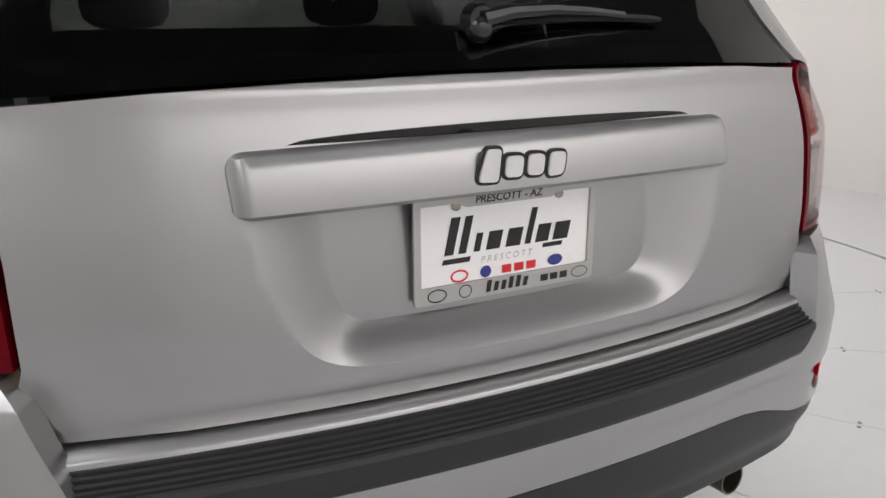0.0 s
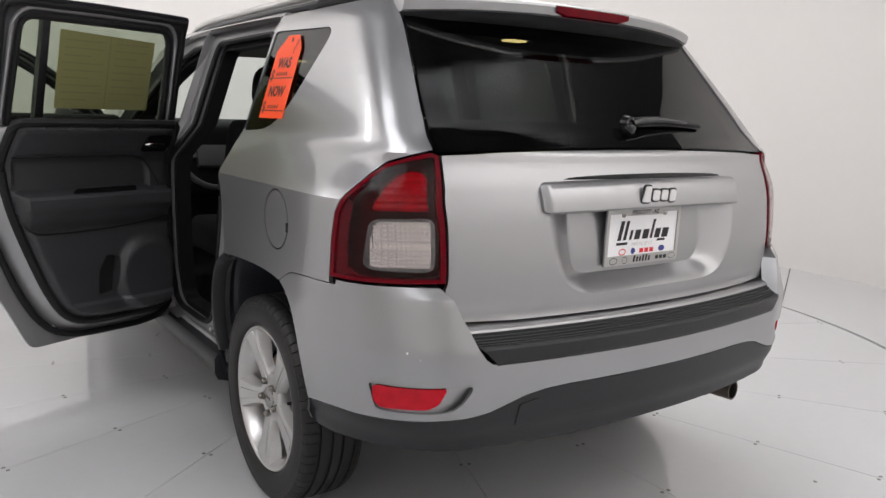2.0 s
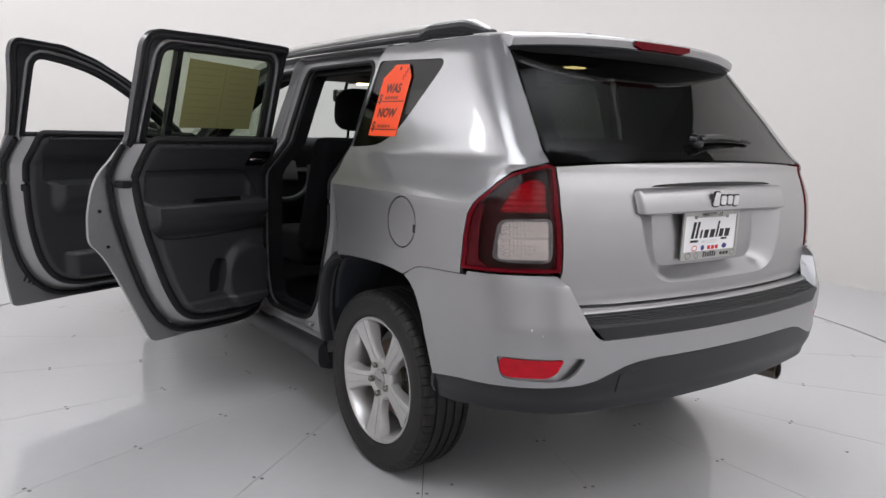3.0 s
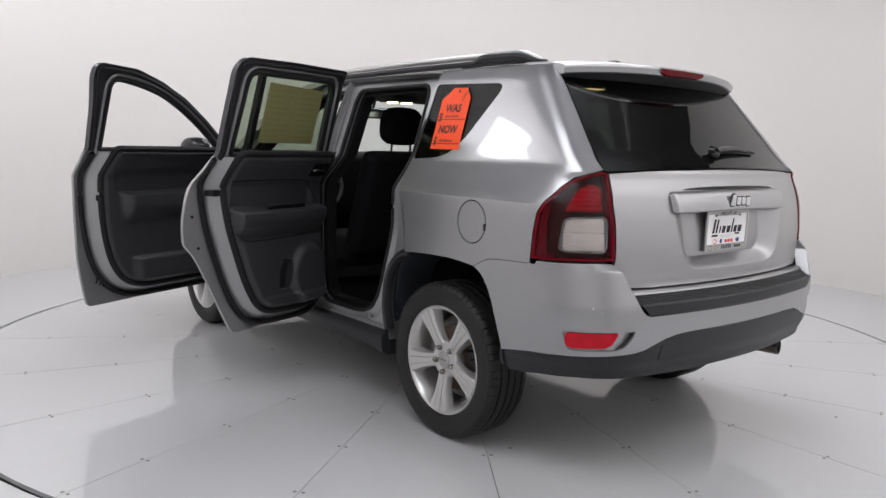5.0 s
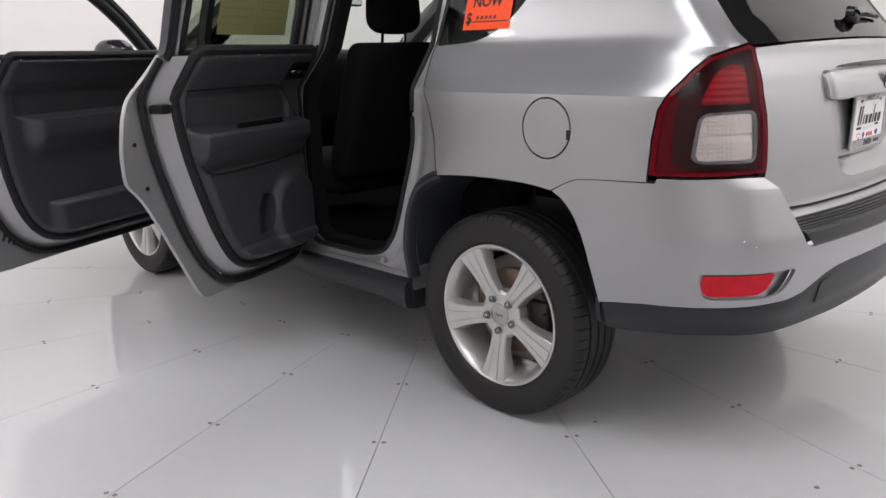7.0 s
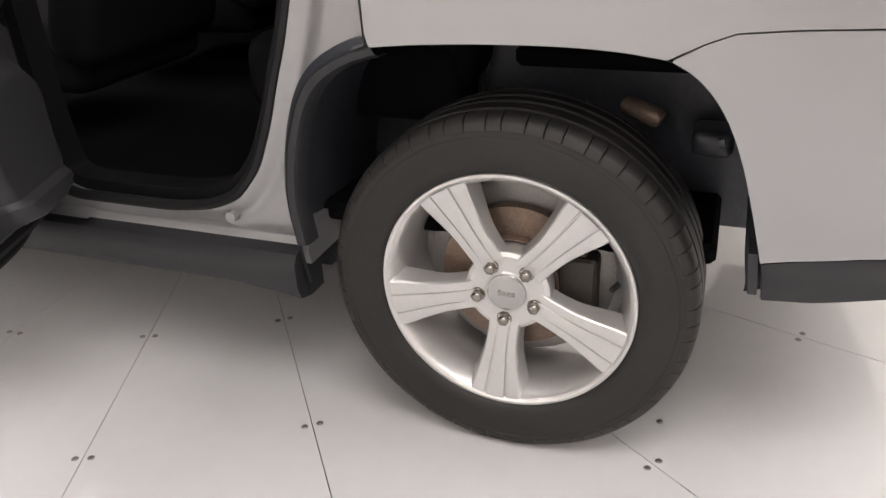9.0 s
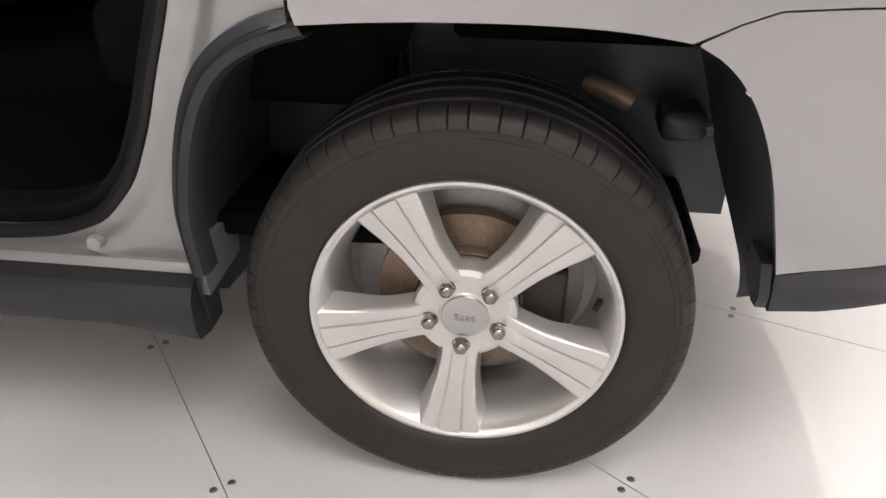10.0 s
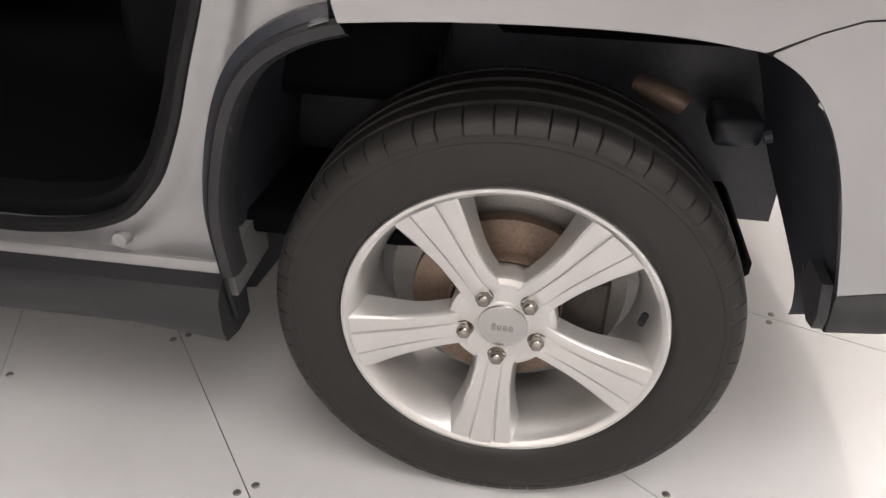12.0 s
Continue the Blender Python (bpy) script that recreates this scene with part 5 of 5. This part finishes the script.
OPEN_FRONT = inset(dense(rounded(FRONT_DOOR, 0.03, 4), 0.03), 0.062, 9)


OPEN_RIM = np.array(dense(OPEN_REAR, 0.01))


def jamb_dent(s, z):
    """Pressed channels that run along the opening's rear edge."""
    y = skin(s, z).y
    if y > 0.72:
        return 0.0
    e = math.sqrt(float(np.min((OPEN_RIM[:, 0] - y) ** 2 + (OPEN_RIM[:, 1] - z) ** 2)))
    low = 1 - step01(0.80, 0.95, z)
    return 0.008 * math.exp(-((e - 0.042) / 0.016) ** 2) * (0.4 + 0.6 * low)


for jo, op in ((JAMB_REAR, OPEN_REAR), (JAMB_FRONT, OPEN_FRONT)):
    body("door_jamb", panel(sp(jo, False), 0.012, 0.042, 0.030, dent=jamb_dent if jo is JAMB_REAR else None, holes=[sp(op, False)]), PAINT_IN, "silver door opening frame")
    body("opening_seal", side_tube(dense(op, 0.03), 0.047, 0.012), SEAL, "black rubber seal of the door opening")
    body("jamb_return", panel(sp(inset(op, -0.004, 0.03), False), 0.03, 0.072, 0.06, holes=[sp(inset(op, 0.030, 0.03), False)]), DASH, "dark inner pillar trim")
    bm = bmesh.new()
    jd = dense(jo, 0.03)
    a = [bm.verts.new(skin(*on_side(y, z), 0.002)) for y, z in jd]
    b = [bm.verts.new(skin(*on_side(y, z), 0.043)) for y, z in inset(jd, 0.008, 9)]
    for i in range(len(a)):
        bm.faces.new((a[i], a[(i + 1) % len(a)], b[(i + 1) % len(a)], b[i]))
    bmesh.ops.recalc_face_normals(bm, faces=bm.faces)
    if jo is JAMB_FRONT:
        body("jamb_edge", bm, PAINT_IN)
    else:
        # the part round the wheel arch has no raised edge
        bmesh.ops.delete(bm, geom=[v for v in bm.verts if v.co.z < 0.79 and v.co.y < 0.9], context="VERTS")
        body("jamb_edge", bm, PAINT_IN)
body("jamb_plug", tube([skin(*on_side(0.575, 0.432), 0.050), skin(*on_side(0.575, 0.432), 0.034)], [0.014, 0.011], 14), PAINT_IN)


# ---- sills, roof side, front ----
def extruded(profile, y0, y1, n=12, wave=None):
    bm = bmesh.new()
    rows = []
    for k in range(n + 1):
        y = y0 + (y1 - y0) * k / n
        rows.append([bm.verts.new((x, y, z + (wave(y, z) if wave else 0))) for x, z in profile])
    for a, b in zip(rows, rows[1:]):
        for i in range(len(a)):
            bm.faces.new((a[i], a[(i + 1) % len(a)], b[(i + 1) % len(a)], b[i]))
    bm.faces.new(rows[0])
    bm.faces.new(rows[-1][::-1])
    bmesh.ops.recalc_face_normals(bm, faces=bm.faces)
    return bm


for m in (1, -1):
    sill = [(-0.70, 0.425), (-0.775, 0.428), (-0.812, 0.420), (-0.838, 0.402), (-0.846, 0.378), (-0.84, 0.345), (-0.70, 0.345)]
    body("sill", extruded([(m * x, z) for x, z in sill], 0.405, 2.26), PAINT_IN, "silver door sill")
    scuff = [(-0.735, 0.431), (-0.800, 0.4285), (-0.804, 0.424), (-0.735, 0.426)]
    body("scuff_strip", extruded([(m * x, z) for x, z in scuff], 0.52, 1.05), SEAL, "black sill strip")
    skirt = [(-0.845, 0.386), (-0.872, 0.378), (-0.884, 0.360), (-0.884, 0.325), (-0.872, 0.298), (-0.83, 0.285), (-0.78, 0.285), (-0.78, 0.386)]
    body("side_skirt", extruded([(m * x, z) for x, z in skirt], 0.418, 2.24, 24, lambda y, z: -0.018 * (1 - step01(0.42, 0.56, y)) * (1 if z < 0.33 else 0)), BLACK_PLASTIC, "dark grey plastic side skirt")
    side = m == -1
    over = [(0.262, 1.598), (0.318, 1.602), (0.65, 1.607), (1.06, 1.606), (1.30, 1.596), (1.50, 1.562), (1.70, 1.49), (1.90, 1.385), (2.08, 1.275), (2.26, 1.150), (2.36, 1.13), (2.30, 1.20), (2.10, 1.33), (1.90, 1.45), (1.70, 1.55),
            (1.50, 1.605), (1.30, 1.612), (0.262, 1.6125)]
    body("roof_side", panel(sp(over, side), 0.03, 0.0, 0.02), PAINT, "silver roof side and windscreen pillar")
    pil = [(1.055, 0.44), (1.115, 0.44), (1.108, 1.20), (1.092, 1.60), (1.048, 1.60), (1.062, 1.20)]
    body("centre_pillar", panel(sp(pil, side), 0.04, 0.030, 0.06), PAINT_IN, "silver centre pillar")
    fa = arc(2.634, 0.345, 0.41, 170, 5, 20)
    fen = [(2.250, 0.42), (2.250, 0.9), (2.235, 1.10), (2.26, 1.135), (2.6, 1.09), (3.0, 1.04), (3.3, 0.97), (3.42, 0.85), (3.42, 0.55), (3.2, 0.46), (3.045, 0.44)] + fa[::-1]
    body("front_fender", panel(sp(fen, side), 0.05, 0.0, 0.014), PAINT, "silver front wing")
    bm = bmesh.new()
    rows = []
    for y, z in [(2.22, 0.30)] + fa + [(3.05, 0.30)]:
        rows.append([bm.verts.new((m * -x, y, z)) for x in (HALF_W(z) - 0.01, 0.56)])
    for a, b in zip(rows, rows[1:]):
        bm.faces.new((a[0], a[1], b[1], b[0]))
    body("front_arch_liner", bm, LINER)
    body("inner_wall", panel(sp([(-0.35, 0.85), (0.10, 0.85), (0.30, 0.95), (0.36, 1.185), (-0.40, 1.185)], side), 0.08, 0.10, 0.02), DASH, "dark cargo side trim")

# nose, bonnet and windscreen
bm = bmesh.new()
rows = []
for k in range(25):
    x = -0.82 + 1.64 * k / 24
    e = abs(x / 0.82)
    fy = 3.56 - 0.16 * e ** 2.6
    row = [(fy - 0.10, 0.30), (fy - 0.02, 0.42), (fy, 0.60), (fy - 0.01, 0.80), (fy - 0.06, 0.93), (fy - 0.18, 0.985)]
    row += [(3.0, 1.05), (2.7, 1.085), (2.42, 1.115)]
    rows.append([bm.verts.new((x, y, z - 0.05 * e ** 3 if z > 0.9 else z)) for y, z in row])
for a, b in zip(rows, rows[1:]):
    for i in range(len(a) - 1):
        bm.faces.new((a[i], a[i + 1], b[i + 1], b[i]))
bmesh.ops.recalc_face_normals(bm, faces=bm.faces)
body("bonnet", bm, PAINT, "silver bonnet and nose")
bm = bmesh.new()
rows = []
for k in range(13):
    q = -1 + 2 * k / 12
    rows.append([bm.verts.new(((0.78 - 0.16 * t) * q, 2.42 - 0.72 * t - 0.10 * q * q * (1 - 0.4 * t), 1.105 + 0.475 * t + 0.03 * math.sin(t * 3))) for t in (0, 0.25, 0.5, 0.75, 1.0)])
for a, b in zip(rows, rows[1:]):
    for i in range(4):
        bm.faces.new((a[i], a[i + 1], b[i + 1], b[i]))
ws = body("windscreen", bm, GLASS_CLEAR, "clear windscreen")
ws.visible_shadow = False

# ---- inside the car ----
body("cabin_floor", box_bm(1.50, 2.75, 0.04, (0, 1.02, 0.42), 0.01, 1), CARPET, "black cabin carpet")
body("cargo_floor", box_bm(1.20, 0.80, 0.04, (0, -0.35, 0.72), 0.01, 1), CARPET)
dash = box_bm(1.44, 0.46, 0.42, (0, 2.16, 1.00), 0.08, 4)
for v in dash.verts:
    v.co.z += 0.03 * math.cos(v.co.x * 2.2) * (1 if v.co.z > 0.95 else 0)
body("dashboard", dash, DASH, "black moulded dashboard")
body("bulkhead", box_bm(1.46, 0.04, 0.62, (0, 2.36, 0.72), 0.01, 1), DARK)
col = pose(-0.37, 1.93, 1.02, 66, 0, 0)
rim = [tuple(col @ Vector((0.185 * math.cos(2 * math.pi * k / 36), 0.185 * math.sin(2 * math.pi * k / 36), 0))) for k in range(36)]
wheel_ob = body("steering_wheel", tube(rim, 0.016, 10, True), TRIM_SOFT, "black steering wheel")
part("wheel_hub", box_bm(0.20, 0.14, 0.05, (0, 0, 0), 0.02, 2, None, None), TRIM_SOFT, wheel_ob).matrix_basis = col
part("wheel_spokes", box_bm(0.35, 0.03, 0.02, (0, 0, 0), 0.006, 2), TRIM_SOFT, wheel_ob).matrix_basis = col


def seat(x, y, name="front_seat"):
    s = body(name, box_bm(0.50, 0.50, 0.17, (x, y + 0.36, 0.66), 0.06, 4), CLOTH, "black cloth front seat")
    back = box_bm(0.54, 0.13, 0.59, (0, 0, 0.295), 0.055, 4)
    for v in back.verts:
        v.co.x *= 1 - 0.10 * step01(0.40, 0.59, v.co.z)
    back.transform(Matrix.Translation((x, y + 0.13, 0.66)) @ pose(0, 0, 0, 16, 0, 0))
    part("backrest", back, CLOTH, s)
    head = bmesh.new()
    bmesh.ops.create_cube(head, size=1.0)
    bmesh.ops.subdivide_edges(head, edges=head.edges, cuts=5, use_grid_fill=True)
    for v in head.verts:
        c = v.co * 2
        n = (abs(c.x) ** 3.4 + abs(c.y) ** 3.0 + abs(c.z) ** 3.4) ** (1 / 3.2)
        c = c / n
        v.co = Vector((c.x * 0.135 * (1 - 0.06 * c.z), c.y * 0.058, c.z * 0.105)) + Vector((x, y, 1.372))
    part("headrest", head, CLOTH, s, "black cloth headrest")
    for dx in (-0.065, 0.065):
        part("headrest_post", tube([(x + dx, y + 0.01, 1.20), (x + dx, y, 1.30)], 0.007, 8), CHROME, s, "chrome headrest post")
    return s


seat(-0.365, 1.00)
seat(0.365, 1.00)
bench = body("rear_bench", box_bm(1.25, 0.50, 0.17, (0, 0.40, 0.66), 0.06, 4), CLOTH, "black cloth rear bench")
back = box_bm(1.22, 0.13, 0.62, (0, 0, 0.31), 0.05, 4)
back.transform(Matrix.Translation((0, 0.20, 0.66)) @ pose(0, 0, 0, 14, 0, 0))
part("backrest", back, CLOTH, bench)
mir = box_bm(0.24, 0.035, 0.075, (0.085, 1.90, 1.480), 0.016, 3)
inner_mirror = body("inside_mirror", mir, GLOSS_BLACK, "black inside mirror")
part("mirror_glass", box_bm(0.215, 0.004, 0.058, (0.085, 1.881, 1.480), 0.0015, 1), CHROME, inner_mirror)
part("mirror_stalk", tube([(0.06, 1.93, 1.50), (0.04, 1.86, 1.575)], 0.010, 8), SEAL, inner_mirror)
console = body("map_light", box_bm(0.20, 0.16, 0.03, (0.05, 1.62, roof_z(0.05, 1.62) - 0.055), 0.010, 2), HEADLINER, "lit map lights in the headliner")
WARM = glow("warm_lamp", (1.0, 0.72, 0.30), 14.0)
for dx in (-0.055, 0.055):
    part("map_bulb", box_bm(0.055, 0.05, 0.008, (0.05 + dx, 1.60, roof_z(0.05, 1.62) - 0.073), 0.003, 1), WARM, console, "warm lit lens")
dome = body("dome_light", box_bm(0.14, 0.09, 0.02, (0.28, 0.17, 1.60), 0.006, 2), HEADLINER, "small lit dome light")
part("dome_lens", box_bm(0.09, 0.055, 0.008, (0.28, 0.17, 1.587), 0.003, 1), WARM, dome, "warm lit lens")


# ---- lettering, plate, badge, price tag ----
def text_mesh(words, size, bold=0.0, shear=0.0, wide=1.0):
    """Letters as flat points and faces, centred at the origin."""
    cu = bpy.data.curves.new("letters", "FONT")
    cu.body, cu.size, cu.align_x, cu.align_y, cu.offset, cu.shear, cu.resolution_u = words, size, "CENTER", "CENTER", bold, shear, 3
    ob = bpy.data.objects.new("letters", cu)
    scene.collection.objects.link(ob)
    me = bpy.data.meshes.new_from_object(ob.evaluated_get(bpy.context.evaluated_depsgraph_get()))
    bpy.data.objects.remove(ob)
    pts = [(v.co.x * wide, v.co.y) for v in me.vertices]
    faces = [tuple(p.vertices) for p in me.polygons]
    bpy.data.meshes.remove(me)
    return pts, faces


def lay(pts, faces, place, material, parent, name, label=""):
    """Puts a flat shape onto a surface given by place(u, v)."""
    bm = bmesh.new()
    v = [bm.verts.new(place(*p)) for p in pts]
    for f in faces:
        try:
            bm.faces.new([v[k] for k in f])
        except ValueError:
            pass
    return part(name, bm, material, parent, label, 0)


def shape(poly):
    return [tuple(p) for p in poly], [tuple(range(len(poly)))]


def oval(cx, cy, a, b, n=24):
    return [(cx + a * math.cos(2 * math.pi * k / n), cy + b * math.sin(2 * math.pi * k / n)) for k in range(n)]


def oval_ring(cx, cy, a, b, w, n=28):
    o, i = oval(cx, cy, a, b, n), oval(cx, cy, a - w, b - w, n)
    return o + i, [(k, (k + 1) % n, n + (k + 1) % n, n + k) for k in range(n)]


PLATE_Y = -0.808
PLATE_X = -0.008
PLATE_Z = 0.955


def on_plate(lift):
    return lambda u, v: Vector((PLATE_X + u, PLATE_Y - lift - 0.02 * v, PLATE_Z + v))


plate_bm = box_bm(0.306, 0.003, 0.154, (0, 0, 0), 0.0)
plate_bm.transform(Matrix.Translation((PLATE_X, PLATE_Y, PLATE_Z)) @ pose(0, 0, 0, 1.15, 0, 0))
plate = body("number_plate", plate_bm, PLATE_WHITE, "white dealer plate in a grey metal frame", smooth=0)
outl = rounded([(-0.158, -0.083), (0.158, -0.083), (0.158, 0.081), (-0.158, 0.081)], 0.008, 4)
hole = rounded([(-0.147, -0.056), (0.147, -0.056), (0.147, 0.067), (0.085, 0.067), (0.075, 0.060), (-0.075, 0.060), (-0.085, 0.067), (-0.147, 0.067)], 0.004, 3)
vs, fs = flat_mesh(outl, [hole], 0.03)
part("plate_frame", thick(vs, fs, on_plate(0.006), on_plate(0.0)), PLATE_FRAME, plate, "grey metal plate frame", 30)
F1, F2 = on_plate(0.0068), on_plate(0.0024)
lay(*text_mesh("PRESCOTT - AZ", 0.0165, 0.0004, 0.15), lambda u, v: F1(u - 0.002, v + 0.0695), INK, plate, "place_lettering", "small black place name")
lay(*text_mesh("P R E S C O T T", 0.0145, 0.0, 0.2, 0.92), lambda u, v: F2(u - 0.002, v - 0.0255), PLATE_FRAME, plate, "place_lettering", "thin grey place name")
# the dealer's wordmark as plain slanted bars
strokes = []
for x, w, h in ((-0.106, 0.014, 0.048), (-0.084, 0.012, 0.048), (-0.060, 0.010, 0.024), (-0.040, 0.022, 0.024), (-0.008, 0.024, 0.024), (0.024, 0.010, 0.048), (0.042, 0.022, 0.024), (0.072, 0.026, 0.024)):
    x, w, h = x * 1.06 + 0.004, w * 1.08, h * 1.18
    strokes.append(((x, -0.011), (x + w, -0.011), (x + w + 0.22 * h, -0.011 + h), (x + 0.22 * h, -0.011 + h)))
strokes.append(((-0.112, -0.025), (-0.066, -0.025), (-0.064, -0.017), (-0.110, -0.017)))
strokes.append(((0.062, -0.021), (0.098, -0.021), (0.100, -0.014), (0.064, -0.014)))
for q in strokes:
    lay(*shape(q), F2, INK, plate, "wordmark_bar")
lay(*oval_ring(-0.083, -0.0455, 0.015, 0.0100, 0.003), F2, PLATE_RED, plate, "logo_ring", "red oval logo shape")
lay(*shape(oval(-0.038, -0.0450, 0.0095, 0.0095)), F2, PLATE_BLUE, plate, "logo_disc", "dark blue logo disc")
for k in range(3):
    lay(*shape([(-0.010 + 0.022 * k, -0.052), (0.007 + 0.022 * k, -0.052), (0.007 + 0.022 * k, -0.039), (-0.010 + 0.022 * k, -0.039)]), F2, PLATE_RED, plate, "logo_bar", "red logo bar")
lay(*shape(oval(0.087, -0.0440, 0.014, 0.0090)), F2, PLATE_BLUE, plate, "logo_disc", "blue oval logo shape")
lay(*oval_ring(-0.122, -0.0695, 0.016, 0.0105, 0.002), F1, INK, plate, "logo_ring")
lay(*oval_ring(-0.075, -0.0695, 0.011, 0.0105, 0.0015), F1, INK, plate, "logo_ring")
for k in range(6):
    x = -0.040 + 0.013 * k
    lay(*shape([(x, -0.077), (x + 0.008, -0.077), (x + 0.011, -0.062 + (0.004 if k in (0, 3, 4) else 0)), (x + 0.003, -0.062 + (0.004 if k in (0, 3, 4) else 0))]), F1, INK, plate, "wordmark_stroke")
for k in range(3):
    x = 0.058 + 0.018 * k
    lay(*shape([(x, -0.075), (x + 0.014, -0.075), (x + 0.014, -0.064), (x, -0.064)]), F1, INK, plate, "logo_bar")
lay(*oval_ring(0.132, -0.0695, 0.016, 0.0095, 0.0015), F1, INK, plate, "logo_ring")
for x in (-0.089, 0.089):
    bm = lathe([(0.0, 0.0075), (-0.003, 0.007), (-0.004, 0.004), (-0.004, 0.0)], 16)
    bm.transform(pose(0, 0, 0, 0, 0, 90))
    part("plate_screw", bm, STEEL, plate, "steel plate screw").location = on_plate(0.002)(x, 0.063)

# badge on the bar: four chromed blocks with dark edges
def badge_block(poly):
    vs, fs = flat_mesh(poly, (), 0.01)
    f = lambda lift: (lambda u, v: Vector((u * 1.03 - 0.024, skin(*on_rear(u - 0.024, 1.075)).y - 0.0245 - lift, 1.083 + v * 1.06)))
    o = part("badge_letter", thick(vs, fs, f(0.007), f(0.0)), SATIN, tailgate, "chrome badge block", 30)
    big = inset(poly, -0.0045, 0.006)
    vs, fs = flat_mesh(big, (), 0.01)
    part("badge_edge", thick(vs, fs, f(0.0035), f(-0.002)), GLOSS_BLACK, tailgate, "black badge edge", 30)
    return o


for poly in (rounded([(-0.066, -0.020), (-0.036, -0.022), (-0.031, 0.021), (-0.052, 0.022)], 0.006, 4), rounded([(-0.026, -0.017), (0.001, -0.018), (0.004, 0.010), (-0.023, 0.011)], 0.008, 4),
             rounded([(0.009, -0.017), (0.035, -0.018), (0.038, 0.010), (0.012, 0.011)], 0.008, 4), rounded([(0.043, -0.022), (0.069, -0.020), (0.073, 0.010), (0.047, 0.011)], 0.008, 4)):
    badge_block(poly)

# orange price tag on the quarter window
TAG = [(0.195, 1.255), (0.003, 1.255), (0.010, 1.478), (0.047, 1.522), (0.133, 1.524), (0.200, 1.474)]
bm = panel(sp(TAG, False), 0.03, -0.003, 0.0012)
tag_ob = link_mesh("price_tag", bm, ORANGE)
tagged(tag_ob, "bright orange card price tag stuck on the quarter window", "price tag")


def on_tag(cy, cz, tilt=0.0):
    def f(u, v):
        c, s = math.cos(radians(tilt)), math.sin(radians(tilt))
        u, v = u * c - v * s, u * s + v * c
        return skin(*on_side(cy - u, cz + v), -0.0042)
    return f


lay(*text_mesh("WAS", 0.047, 0.0014), on_tag(0.104, 1.432), INK, tag_ob, "lettering", "black lettering WAS")
lay(*text_mesh("NOW", 0.047, 0.0014), on_tag(0.106, 1.340), INK, tag_ob, "lettering", "black lettering NOW")
lay(*text_mesh("$", 0.048, 0.0010), on_tag(0.178, 1.394), INK, tag_ob, "lettering")
lay(*text_mesh("$", 0.048, 0.0010), on_tag(0.175, 1.290), INK, tag_ob, "lettering")
for cz, w in ((1.383, 0.15), (1.278, 0.15)):
    lay(*shape([(-w / 2, 0), (w / 2, 0), (w / 2, 0.003), (-w / 2, 0.003)]), on_tag(0.085, cz), INK, tag_ob, "rule_line")
for k in range(5):
    for cz in (1.392, 1.286):
        lay(*shape([(0, 0), (0.010, 0.002), (0.012, 0.012), (0.004, 0.011)]), on_tag(0.145 - 0.018 * k, cz), INK, tag_ob, "pen_mark")
for k in range(4):
    lay(*shape([(0, 0), (0.004, 0.0), (0.012, 0.018), (0.008, 0.018)]), on_tag(0.058 - 0.008 * k, 1.462 + 0.013 * k, 40), INK, tag_ob, "pen_mark")
lay(*shape(oval(0, 0, 0.007, 0.007, 12)), on_tag(0.092, 1.508), INK, tag_ob, "tag_hole")


# ---- floor panels and screws ----
for k, a in enumerate(SEAM_AT):
    b = SEAM_AT[k + 1] if k + 1 < len(SEAM_AT) else SEAM_AT[0] + 360
    one = sector(0.502, 2.990, a + 0.032, b - 0.032, 10, -0.018, 0.0)
    part("floor_panel", one, FLOOR, turntable, smooth=0)
bm = bmesh.new()
bmesh.ops.create_cone(bm, cap_ends=True, segments=12, radius1=0.0075, radius2=0.0055, depth=0.002, matrix=Matrix.Translation((0, 0, 0.001)))
screw_mesh = bpy.data.meshes.new("screw")
bm.to_mesh(screw_mesh)
bm.free()
screw_mesh.materials.append(SCREW)
for a in SEAM_AT:
    for r in (0.82, 1.26, 1.71, 2.15, 2.60, 2.95):
        for side in (-0.016, 0.016):
            o = new("screw", screw_mesh)
            o.parent = turntable
            b = radians(a)
            o.matrix_basis = pose(r * math.cos(b) - side * math.sin(b), r * math.sin(b) + side * math.cos(b), 0)
for x, y in ((-0.70, -0.29), (0.89, -0.94), (-0.62, -0.96)):
    o = new("screw", screw_mesh)
    o.parent = turntable
    o.matrix_basis = pose(x - CX, y - CY, 0)
